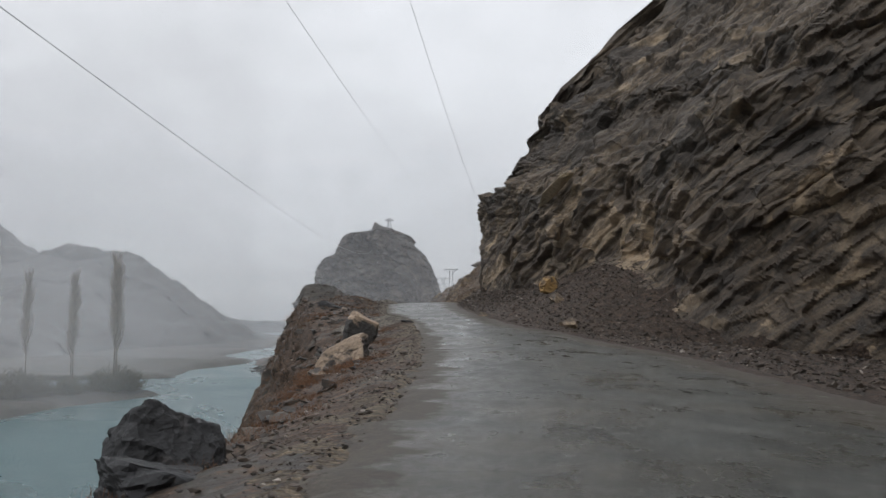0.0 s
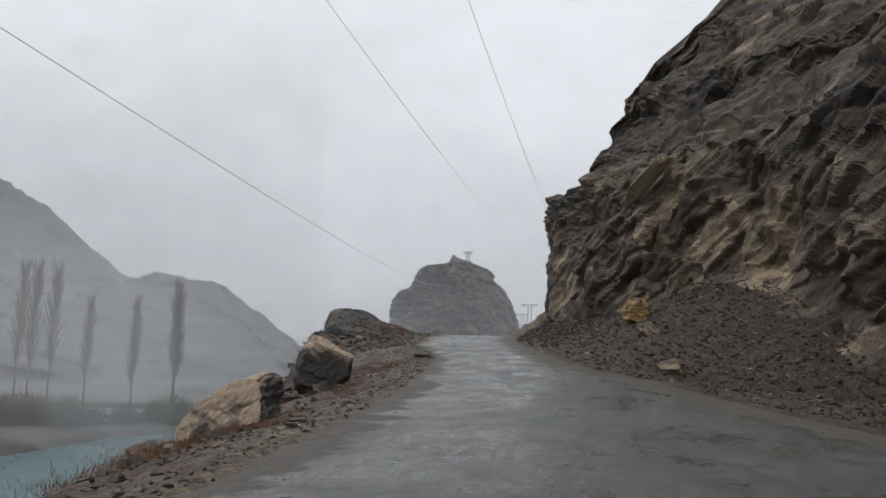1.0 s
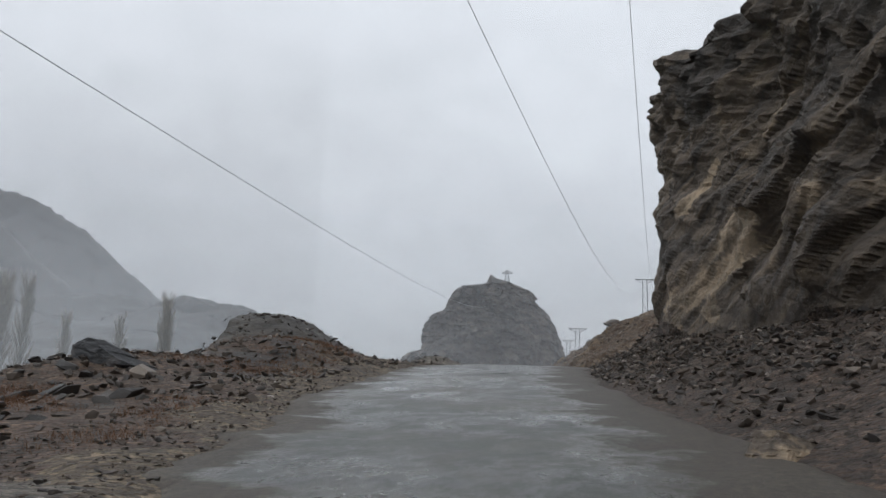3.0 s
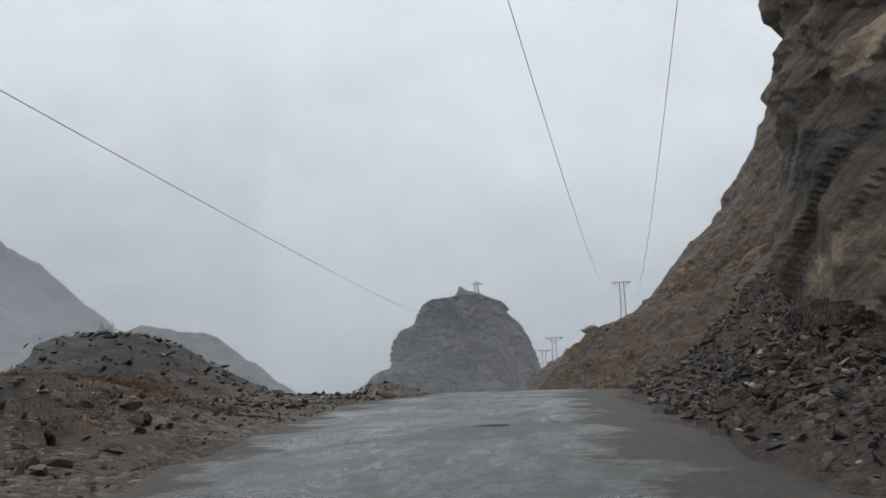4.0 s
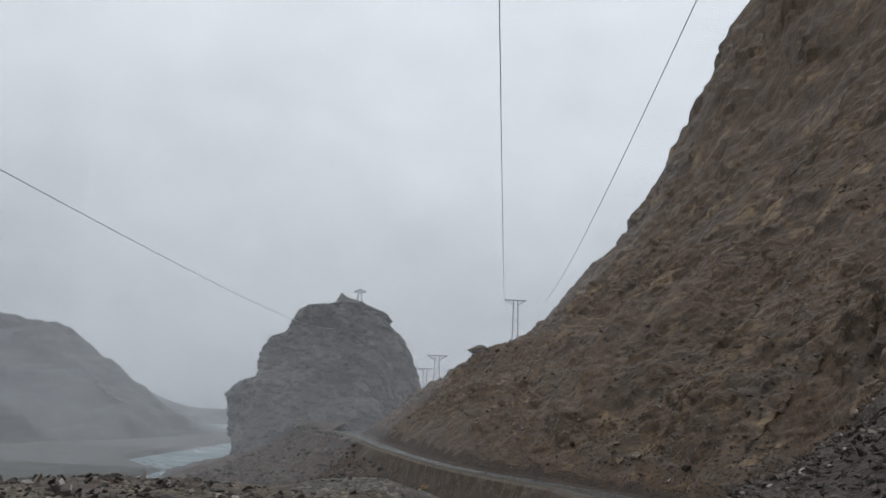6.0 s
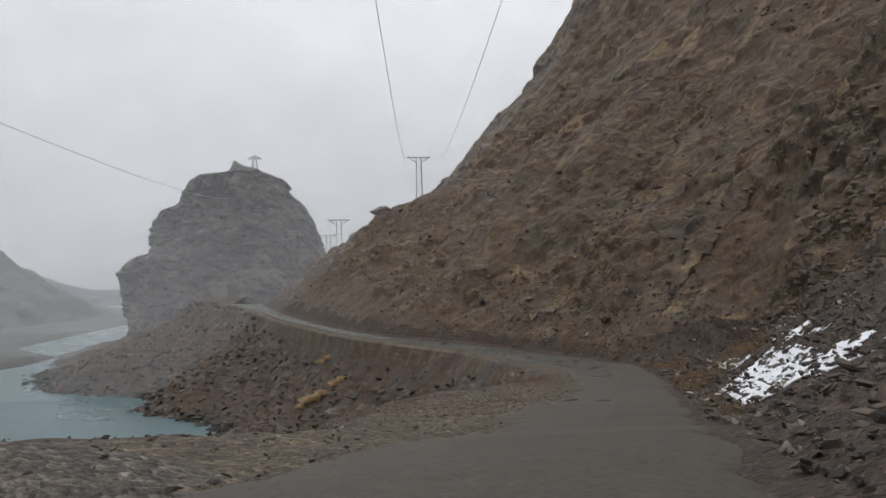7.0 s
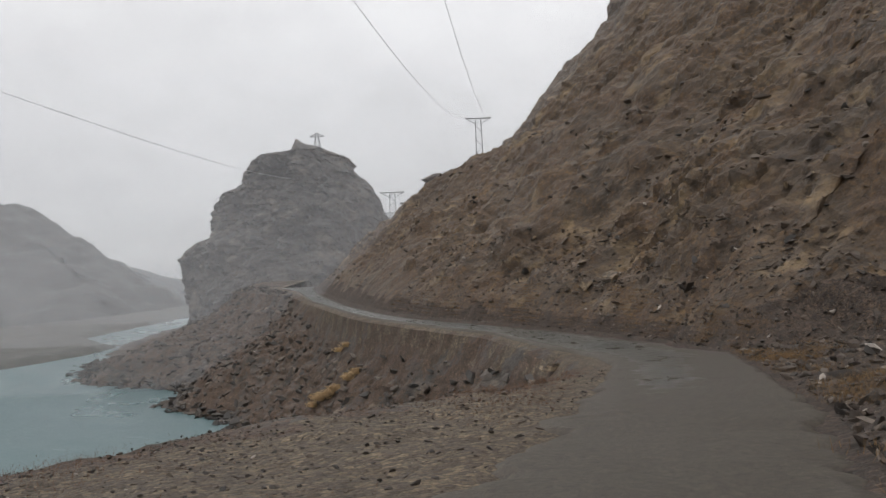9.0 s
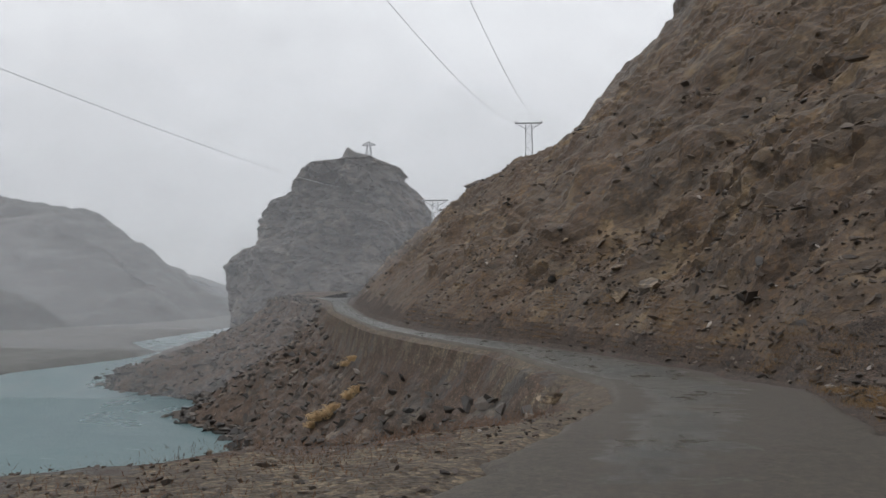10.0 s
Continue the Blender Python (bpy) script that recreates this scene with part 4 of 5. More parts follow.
def build_tower():
    """The free-standing rock tower: an oval form whose two flanks are set by height."""
    zs = np.concatenate([np.linspace(-24, 12, 70), np.linspace(12.3, 45.4, 115)])
    west = table(zs, (-24, -83), (-18.3, -83), (-11.2, -83.5), (-2.4, -85), (2.5, -87), (5.6, -89.0), (8.1, -86.8), (11.2, -84.4), (12.4, -80.3), (14.7, -79.0), (20.3, -78.4), (26.0, -76.6),
                 (28.8, -71.4), (33.5, -69.2), (38.4, -67.1), (40.0, -63.1), (40.8, -54.1), (41.9, -51.7), (45.4, -50.6))
    east = table(zs, (-24, -8), (0, -16.5), (11, -19.3), (16.9, -21), (21.1, -21.8), (24.6, -23.5), (30.5, -26.9), (33.9, -30.6), (37.8, -32.4), (39.2, -35.3), (41.9, -41.5), (43.5, -47), (45.4, -49.6))
    mid, half = (west + east) / 2, (east - west) / 2
    front = table(zs, (-24, 58), (-10, 46), (0, 36), (8, 29), (20, 21), (35, 12), (41, 8), (45.4, 2))
    th = np.linspace(0, 2 * np.pi, 340, endpoint=False)
    c, s = np.cos(th), np.sin(th)
    sq = lambda v: np.sign(v) * np.abs(v) ** 0.8
    x = mid[:, None] + half[:, None] * sq(c)[None, :]
    y = 374 + np.where(s < 0, front[:, None], half[:, None] * 0.5) * sq(s)[None, :]
    p = np.stack([x, y, np.broadcast_to(zs[:, None], x.shape)], -1)
    n = np.stack([c[None, :] + 0 * x, s[None, :] + 0 * x, 0 * x], -1)
    f1, t1 = facets(p, (0.75, 0.1, 0.66), 4.2, 6.5, 8, 1.2)
    f2, t2 = facets(p, (0.7, 0.2, 0.68), 2.0, 3.2, 9, 0.7)
    disp = 2.2 * f1 + 1.6 * f2 + 1.6 * (beds(p, (0.15, 0.1, 1.0), 3.0, 9.0, 1.0) - 0.4) + 2.6 * fbm(p * (0.08, 0.08, 0.03), 4) + 2.2 * fbm(p * (0.16, 0.16, 0.03) + 8, 3) + 0.8 * fbm(p * 0.25, 4, 0.6) - 0.4
    p = p + n * (0.5, 1.0, 1.0) * disp[..., None] * np.clip((46.5 - zs) / 8, 0.15, 1)[:, None, None]
    faces = grid_faces(len(zs), len(th), True)
    cap = p[-1].mean(0) + (0, 0, 0.5)
    v = np.concatenate([p.reshape(-1, 3), cap[None]])
    k, base = len(v) - 1, (len(zs) - 1) * len(th)
    top = np.array([[base + i, base + (i + 1) % len(th), k, k] for i in range(len(th))])
    bm = bmesh.new()
    me = mesh_of("rock_tower", v, faces, M_PINN, False)
    add_tone(me, np.append(0.45 * t1 + 0.45 * t2 + 0.12, 0.5))
    bm.from_mesh(me)
    bm.verts.ensure_lookup_table()
    for a, b, c2, _ in top:
        bm.faces.new((bm.verts[a], bm.verts[b], bm.verts[c2]))
    bm.normal_update()
    bm.to_mesh(me)
    bm.free()
    tagged(new("rock_tower", me), "tall free-standing dark rock tower above the bend", "rock tower", kind="structure")


build_tower()

# ---- stones, boulders, rubble ----
def hull(seed, n=11, flat=0.6, long=1.3):
    """Verts and triangles of one angular stone about one unit across."""
    r = np.random.RandomState(seed)
    pts = r.normal(size=(n, 3))
    pts /= np.linalg.norm(pts, axis=1)[:, None]
    pts *= (0.5 + 0.12 * r.rand(n))[:, None]
    pts *= (long, 1.0, flat)
    bm = bmesh.new()
    vs = [bm.verts.new(p) for p in pts]
    res = bmesh.ops.convex_hull(bm, input=vs)
    bmesh.ops.delete(bm, geom=[v for v in res["geom_interior"] if isinstance(v, bmesh.types.BMVert)], context="VERTS")
    bmesh.ops.triangulate(bm, faces=bm.faces[:])
    bm.verts.index_update()
    v = np.array([x.co[:] for x in bm.verts])
    f = np.array([[x.index for x in t.verts] for t in bm.faces])
    bm.free()
    return v, f


SHAPES = [hull(20 + k, 9 + k % 4, (0.45, 0.6, 0.75, 0.35)[k % 4], (1.2, 1.5, 1.05, 1.7)[k % 4]) for k in range(10)]


def turns(r, n, tilt=0.5):
    a, b, c = r.uniform(0, 6.283, n), r.normal(0, tilt, n), r.normal(0, tilt, n)
    ca, sa, cb, sb, cc, sc = np.cos(a), np.sin(a), np.cos(b), np.sin(b), np.cos(c), np.sin(c)
    z = 0 * a
    ra = np.stack([np.stack([ca, -sa, z], -1), np.stack([sa, ca, z], -1), np.stack([z, z, z + 1], -1)], 1)
    rb = np.stack([np.stack([z + 1, z, z], -1), np.stack([z, cb, -sb], -1), np.stack([z, sb, cb], -1)], 1)
    rc = np.stack([np.stack([cc, z, sc], -1), np.stack([z, z + 1, z], -1), np.stack([-sc, z, cc], -1)], 1)
    return ra @ rb @ rc


def pick(grid, mask, n, r, spread=0.12):
    """n random points on a grid of surface points, weighted by mask."""
    w = mask.ravel() / mask.sum()
    k = r.choice(len(w), n, p=w)
    p = grid.reshape(-1, 3)[k].copy()
    p[:, :2] += r.uniform(-spread, spread, (n, 2))
    return p


def stone_field(name, label, points, sizes, seed, mat=None, sink=0.12, tilt=0.45):
    r = np.random.RandomState(seed)
    kind = r.randint(0, len(SHAPES), len(points))
    vs, fs, base = [], [], 0
    for k, (v, f) in enumerate(SHAPES):
        sel = np.where(kind == k)[0]
        if not len(sel):
            continue
        rot = turns(r, len(sel), tilt)
        w = np.einsum("nij,vj->nvi", rot, v) * sizes[sel][:, None, None] + points[sel][:, None, :]
        w[..., 2] += (0.28 - sink) * sizes[sel][:, None]
        vs.append(w.reshape(-1, 3))
        fs.append((f[None] + (np.arange(len(sel)) * len(v))[:, None, None]).reshape(-1, 3) + base)
        base += len(sel) * len(v)
    ob = new(name, mesh_of(name, np.concatenate(vs), np.concatenate(fs), mat or M_RUBBLE, False))
    return tagged(ob, label, "rubble", kind="stuff")


def lumps(r, n, lo, hi, power=2.2):
    return lo + (hi - lo) * r.rand(n) ** power


R1 = np.random.RandomState(11)
yy, qq = np.meshgrid(Y_CLIFF, Q_CLIFF, indexing="ij")
talus_mask = ((qq > 0.06) & (qq < 2.02) & (yy > 26)) * np.gradient(Y_CLIFF)[:, None] * (0.35 + np.clip((yy - 30) / 12, 0, 1)) * (0.5 + 0.5 * (qq > 0.5))
pts = pick(CLIFF, talus_mask, 20000, R1)
cliff_rubble = stone_field("roadside_rubble", "wet grey-brown broken rock heaped below the cliff", pts, lumps(R1, 20000, 0.025, 0.19, 3.6), 1)
low_mask = ((qq > 0.1) & (qq < 1.9) & (yy > 0) & (yy < 40)) * np.gradient(Y_CLIFF)[:, None]
pts = pick(CLIFF, low_mask, 7000, R1)
stone_field("ditch_rubble", "loose stones along the foot of the cliff", pts, lumps(R1, 7000, 0.02, 0.22, 3.5), 2)

ym, qm = np.meshgrid(Y_MOUNT, Q_MOUNT, indexing="ij")
dy = np.gradient(Y_MOUNT)[:, None]
mask = ((qm > 0.12) & (qm < 3.3) & (ym < 132)) * dy * np.clip((136 - ym) / 20, 0.15, 1) * (1.3 - 0.25 * qm)
pts = pick(MOUNT, mask, 34000, R1, 0.2)
stone_field("talus_rubble", "dark angular talus blocks beside the road", pts, lumps(R1, 34000, 0.02, 0.17, 4.2), 3)
mask = ((qm > 0.1) & (qm < 1.3) & (ym > 94) & (ym < 122)) * dy
pts = pick(MOUNT, mask, 260, R1, 0.2)
stone_field("ditch_stones", "brown weathered stones beside the road", pts, lumps(R1, 260, 0.06, 0.16, 2.0), 14, sink=0.16, tilt=0.25)
mask = ((qm > 0.6) & (qm < 5.0) & (ym > 128) & (ym < 285)) * dy
pts = pick(MOUNT, mask, 2600, R1, 0.3)
stone_field("slope_rubble", "scattered brown blocks on the mountainside", pts, lumps(R1, 2600, 0.08, 0.7, 3.8), 4, sink=0.2)

M_LEDGE = stone_material("ledge_stone", ((0.0, (0.070, 0.053, 0.040)), (0.5, (0.096, 0.072, 0.051)), (0.85, (0.13, 0.096, 0.062)), (1.0, (0.24, 0.18, 0.115))))
mask = ((qm > 2.6) & (qm < 7.5) & (ym > 92) & (ym < 185)) * dy * np.clip(fbm(MOUNT * (0.12, 0.12, 0.2) + 3, 3) + 0.15, 0.03, 1)
pts = pick(MOUNT, mask, 8000, R1, 0.2)
stone_field("slope_ledges", "broken brown ledges standing out of the mountainside", pts, lumps(R1, 8000, 0.12, 0.6, 3.6), 16, mat=M_LEDGE, sink=0.44, tilt=0.35)
mask = ((qm > 0.05) & (qm < 3.0) & (ym > 116) & (ym < 200)) * dy
pts = pick(MOUNT, mask, 9000, R1, 0.2)
stone_field("roadside_scree", "small brown scree stones above the road edge", pts, lumps(R1, 9000, 0.04, 0.3, 3.4), 12)

yl, dl = np.meshgrid(Y_LEFT, D_LEFT, indexing="ij")
dyl = np.gradient(Y_LEFT)[:, None]
ddl = np.gradient(D_LEFT)[None, :]
bare = np.ones(dl.shape)
for cx, cy, sx, sy in ((-2.8, 50.8, 2.6, 2.2), (-3.0, 99.5, 2.4, 1.6)):
    bare = bare * (((LEFT[..., 0] - cx) / sx) ** 2 + ((LEFT[..., 1] - cy) / sy) ** 2 > 1)
mask = ((dl > 0.3) & (dl < 11) & (yl > 3) & (yl < 96)) * dyl * ddl * (0.15 + np.clip(dl / 4, 0, 1)) * bare
pts = pick(LEFT, mask, 8000, R1)
stone_field("shoulder_rubble", "flat brown stones strewn on the muddy shoulder", pts, lumps(R1, 8000, 0.02, 0.18, 5.0), 5, tilt=0.2)
mask = ((dl > 0.5) & (dl < 13) & (yl > 60) & (yl < 98)) * dyl * ddl
pts = pick(LEFT, mask, 9000, R1, 0.2)
stone_field("hump_rubble", "dark red-brown broken stones beside the crest of the road", pts, lumps(R1, 9000, 0.025, 0.24, 3.8), 15, sink=0.16)
mask = ((dl > -0.3) & (dl < 10) & (yl >= 94) & (yl < 140)) * dyl * ddl * (0.6 + np.clip(dl / 8, 0, 1))
pts = pick(LEFT, mask, 15000, R1)
stone_field("gravel_rubble", "small stones on the brown dirt lay-by", pts, lumps(R1, 15000, 0.012, 0.10, 4.5), 6, tilt=0.2)
mask = ((dl > 0.6) & (dl > 1.6) & (LEFT[..., 2] > WATER - 0.5) & (yl > 144) & (yl < 300)) * dyl * ddl
pts = pick(LEFT, mask, 7000, R1, 0.3)
stone_field("bank_rubble", "grey and brown blocks down the river bank", pts, lumps(R1, 7000, 0.08, 1.1, 4.5), 7, mat=M_DARKRUB, sink=0.2)
mask = ((dl > 1.8) & (dl < 7.5) & (yl > 12) & (yl < 64)) * dyl * ddl * bare
pts = pick(LEFT, mask, 520, R1, 0.2)
stone_field("slab_rubble", "grey rock slabs lying on the muddy bank", pts, lumps(R1, 520, 0.15, 0.65, 2.8), 9, mat=M_DARKRUB, sink=0.24, tilt=0.25)
mask = ((dl > -0.2) & (dl < 2.2) & (yl > 3) & (yl < 82)) * dyl * ddl
pts = pick(LEFT, mask, 9000, R1, 0.25)
stone_field("verge_gravel", "fine grey gravel along the broken road edge", pts, lumps(R1, 9000, 0.012, 0.08, 2.6), 10, tilt=0.2)
mask = ((np.abs(LEFT[..., 2] - WATER) < 0.9) & (yl > 140) & (yl < 300)) * dyl
pts = pick(LEFT, mask, 1500, R1, 0.4)
stone_field("shore_rubble", "dark wet boulders along the waterline", pts, lumps(R1, 1500, 0.3, 2.0, 2.4), 8, mat=M_DARKRUB, sink=0.22)

# single stones that can be told apart on the heap below the cliff
STONE_ME = []
for k, (v, f) in enumerate(SHAPES):
    STONE_ME.append(mesh_of("stone", v, f, M_STONE, False))
mask = ((qq > 0.3) & (qq < 1.95) & (yy > 40) & (yy < 72)) * np.gradient(Y_CLIFF)[:, None]
pts = pick(CLIFF, mask, 280, R1)
for k, p in enumerate(pts):
    ob = part("stone", STONE_ME[k % 10], cliff_rubble)
    e = 0.11 + 0.15 * R1.rand() ** 2
    ob.matrix_basis = Matrix.Translation(p + (0, 0, 0.14 * e)) @ Euler((R1.normal(0, 0.4), R1.normal(0, 0.4), R1.uniform(0, 6.28))).to_matrix().to_4x4() @ Matrix.Scale(e, 4)


def boulder(label, at, size, mat, seed, turn=0.0, tilt=(0.0, 0.0), cuts=10, rough=0.05, subdiv=5, block=0.09, trim=(0.38, 0.72), name="boulder", category="boulder"):
    """A broken boulder: a ball cut by random planes, with bevel-worn edges and fine relief."""
    r = np.random.RandomState(seed)
    bm = bmesh.new()
    bmesh.ops.create_icosphere(bm, subdivisions=subdiv, radius=1.0)
    v = np.array([x.co[:] for x in bm.verts])
    for _ in range(cuts):
        n = r.normal(size=3)
        n /= np.linalg.norm(n)
        d = r.uniform(*trim)
        over = np.clip(v @ n - d, 0, None)
        v = v - over[:, None] * n
    v = v + v * (0.07 * fbm(v * 1.3 + seed, 3) + rough * fbm(v * 5.0 + seed, 3) + block * (beds(v * 3.0 + seed, (0.3, 0.2, 1.0), 0.8, 2.0, 0.3) - 0.5))[:, None]
    for x, c in zip(bm.verts, v * np.array(size) * 0.76):
        x.co = c
    bm.normal_update()
    me = bm_mesh(name, bm, mat, False)
    ob = tagged(new(name, me), label, category)
    ob.matrix_basis = Matrix.Translation(at) @ Euler((tilt[0], tilt[1], turn)).to_matrix().to_4x4()
    return ob


def left_z(x, y):
    i = np.argmin(np.abs(Y_LEFT - y))
    return float(np.interp(-x, -LEFT[i, :, 0], LEFT[i, :, 2]))


def right_z(x, y):
    g, ys = (CLIFF, Y_CLIFF) if y < Y_CLIFF[-1] else (MOUNT, Y_MOUNT)
    i = np.argmin(np.abs(ys - y))
    o = np.argsort(g[i, :, 0])
    return float(np.interp(x, g[i, o, 0], g[i, o, 2]))


boulder("big block with tan top and black lower face", (-2.1, 40.6, left_z(-2.1, 40.6) + 0.5), (1.3, 1.25, 1.8), M_TAN, 5, 0.5, (0.1, 0.15))
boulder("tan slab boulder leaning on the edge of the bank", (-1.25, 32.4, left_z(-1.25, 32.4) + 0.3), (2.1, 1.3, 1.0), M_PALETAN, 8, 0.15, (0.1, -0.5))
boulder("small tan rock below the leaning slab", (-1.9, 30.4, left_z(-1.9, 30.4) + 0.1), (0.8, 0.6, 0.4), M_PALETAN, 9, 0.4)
boulder("large black wet boulder on the edge of the bank", (0.38, 10.7, left_z(0.38, 10.7) + 0.32), (0.95, 1.2, 1.15), M_DARK, 19, 0.2, (0, 0), 14, trim=(0.62, 0.85))
boulder("black wet rock lying low beside the large boulder", (0.9, 9.2, left_z(0.9, 9.2) + 0.05), (1.5, 1.2, 0.7), M_DARK, 13, 1.2)
boulder("dark rock farther down the bank", (-1.6, 9.6, left_z(-1.6, 9.6) + 0.2), (1.2, 1.2, 0.8), M_DARK, 14, 0.7)
boulder("dark broken edge of old asphalt beside the road", (-0.75, 49.35, left_z(-0.75, 49.35) + 0.02), (0.62, 0.34, 0.14), M_DARK, 16, 0.35, (0.05, 0.05), 10, 0.1, name="asphalt_slab", category="asphalt")
for x, y, a, b, turn in ((-1.2, 71.9, 0.55, 0.16, 0.1), (6.9, 114.3, 0.5, 0.09, -0.15), (6.3, 115.6, 0.45, 0.08, 0.05), (2.2, 52.6, 0.5, 0.12, -0.1)):
    boulder("dark raised edge of a broken pothole in the asphalt", (x, y, float(road_z(y)) + 0.055), (a, b, 0.05), M_DARK, 70, turn, (0, 0), 8, 0.12, 4, name="asphalt_edge", category="asphalt")
boulder("dark overhanging slab on the rim of the bank", (-8.4, 62.4, left_z(-8.4, 62.4) + 0.05), (1.6, 1.1, 0.6), M_DARK, 15, 0.2, (0.0, 0.1))
boulder("yellow ochre rock at the top of the rubble", (8.74, 56.0, right_z(8.74, 56.0) + 0.4), (1.25, 1.1, 1.0), M_OCHRE, 23, 0.4)
boulder("long pale tan slab wedged in the cliff face", (9.65, 61.1, 10.3), (4.0, 1.0, 0.4), M_PALESLAB, 27, math.atan2(-3.2, 1.6), (0.1, -0.40), 12, 0.08, trim=(0.6, 0.85))
boulder("jutting tan block in the cliff face", (9.6, 60.6, 6.9), (1.6, 1.5, 1.2), M_BROWN, 28, -1.0, (0.1, -0.35), 12, 0.04)
boulder("tan rock lying in the roadside rubble", (8.85, 46.0, right_z(8.85, 46.0) + 0.18), (1.2, 0.9, 0.6), M_BROWN, 22, 0.3)
boulder("grey rock in the rubble below the yellow one", (8.9, 52.4, right_z(8.9, 52.4) + 0.15), (1.0, 0.8, 0.6), M_BROWN, 25, 0.7)
boulder("long slab at the edge of the rubble", (3.9, 56.6, right_z(3.9, 56.6) + 0.08), (1.0, 0.5, 0.3), M_BROWN, 26, 0.8)
boulder("grey rock on the slope below the road", (11.6, 154.0, -5.3), (1.1, 1.0, 0.5), M_BROWN, 31, 0.3)
for k, (x, y, e) in enumerate(((15.9, 169.2, 0.9), (16.0, 171.4, 0.7), (17.6, 167.4, 1.1))):
    boulder("pale rock above the far road edge", (x, y, right_z(x, y) + 0.2 * e), (e * 1.3, e, e * 0.7), M_BROWN, 50 + k, k * 0.9)
boulder("balanced rock on the flank of the rock tower", (-80.6, 350.0, 4.6), (4.4, 4.4, 4.0), M_PINN, 60, 0.0, (0, 0), 12, 0.10)
boulder("flat overhanging rock on the ridge", (2.4, 258.5, right_z(2.4, 258.5) + 0.7), (5.0, 4.0, 1.8), M_SLOPE, 61, 0.3, (0, 0.15))

# ---- snow beside the road ----
def snow_patch(y0, y1, q0, q1, cover, seed, grid, ys, qs):
    i = np.where((ys > y0) & (ys < y1))[0]
    j = np.where((qs > q0) & (qs < q1))[0]
    a, b = np.linspace(i[0], i[-1], 280), np.linspace(j[0], j[-1], 130)
    p = np.stack([np.stack([np.interp(b, j, np.array([np.interp(aa, i, grid[i, jj, k]) for jj in j])) for aa in a]) for k in range(3)], -1)
    z = p[..., 2]
    for _ in range(12):
        z = np.pad(z, 1, mode="edge")
        z = (2 * z[1:-1, 1:-1] + z[:-2, 1:-1] + z[2:, 1:-1] + z[1:-1, :-2] + z[1:-1, 2:]) / 6
    u, v = np.meshgrid(np.linspace(-1, 1, len(a)), np.linspace(-1, 1, len(b)), indexing="ij")
    keep = 0.9 * fbm(p * (1.5, 0.8, 1.2) + seed, 3, 0.6) + 0.6 * perlin(p * (6.5, 3.2, 5) + seed) + 0.5 * perlin(p * (15, 8, 12) + seed) + 0.9 * (1 - (np.abs(u) ** 2.5 + np.abs(v) ** 2.5)) - cover
    p[..., 2] = np.maximum(z, p[..., 2] - 0.05) + 0.02 + 0.03 * np.clip(keep, 0, 1)
    f = grid_faces(len(a), len(b))
    f = f[(keep.ravel()[f] > 0).all(1)]
    ob = new("snow_patch", mesh_of("snow_patch", p, f, M_SNOW))
    sol = ob.modifiers.new("depth", "SOLIDIFY")
    sol.thickness, sol.offset = 0.02, -1
    return tagged(ob, "dirty white snow patch lying on the talus", "snow", kind="stuff")


snow_patch(103.2, 112.6, 0.28, 1.38, 0.1, 3.0, MOUNT, Y_MOUNT, Q_MOUNT)
snow_patch(113.6, 121.5, 0.7, 1.2, 0.6, 5.0, MOUNT, Y_MOUNT, Q_MOUNT)
snow_patch(109.0, 116.5, 1.25, 1.85, 1.2, 9.0, MOUNT, Y_MOUNT, Q_MOUNT)

# ---- dry grass and shrubs on the shoulder ----
def tufts(name, label, points, seed, blades, height, mat, spread=0.18):
    r = np.random.RandomState(seed)
    n = len(points) * blades
    base = np.repeat(points, blades, 0)
    base = base + np.c_[r.normal(0, spread, (n, 2)), np.zeros(n) - 0.02]
    h = height * r.uniform(0.4, 1.2, n)
    lean = np.c_[r.normal(0, 0.45, (n, 2)), np.ones(n)]
    tip = base + lean * h[:, None]
    a = r.uniform(0, 6.28, n)
    side = np.c_[np.cos(a), np.sin(a), 0 * a] * (0.0025 + 0.007 * height)
    mid = base + lean * h[:, None] * 0.55 + side * 0.4
    v = np.stack([base - side, base + side, mid + side * 0.7, tip, mid - side * 0.7], 1).reshape(-1, 3)
    k = np.arange(n)[:, None] * 5
    f = np.concatenate([k + (0, 1, 2), k + (0, 2, 4), k + (4, 2, 3)], 1).reshape(-1, 3)
    return tagged(new(name, mesh_of(name, v, f, mat, False)), label, "grass", kind="stuff")


g_n = fbm(LEFT * 0.25 + 4, 3)
mask = ((dl > 1.0) & (dl < 9) & (yl > 4) & (yl < 78)) * dyl * ddl * np.clip(g_n + 0.1, 0, 1) * bare
tufts("dry_grass", "rusty brown dry grass tufts along the bank", pick(LEFT, mask, 5000, R1, 0.3), 3, 28, 0.10, M_GRASS)
mask = ((dl > 1.5) & (dl < 10) & (yl > 12) & (yl < 34)) * dyl * ddl * np.clip(g_n + 0.2, 0, 1)
tufts("dry_brush", "reddish dry brush on the rim of the bank", pick(LEFT, mask, 240, R1, 0.3), 4, 130, 0.13, M_GRASS, 0.35)
mask = ((dl > 0.6) & (dl < 12) & (yl > 112) & (yl < 240)) * dyl * ddl * np.clip(fbm(LEFT * 0.2 + 9, 3) + 0.2, 0, 1)
tufts("bank_grass", "rusty and ochre dry grass on the river bank", pick(LEFT, mask, 6000, R1, 0.4), 6, 18, 0.075, M_GRASS, 0.4)
mask = ((qm > 0.2) & (qm < 1.6) & (ym > 104) & (ym < 200)) * dy * np.clip(fbm(MOUNT * 0.3 + 2, 3) + 0.1, 0, 1) * ((ym > 113) | (qm < 0.3))
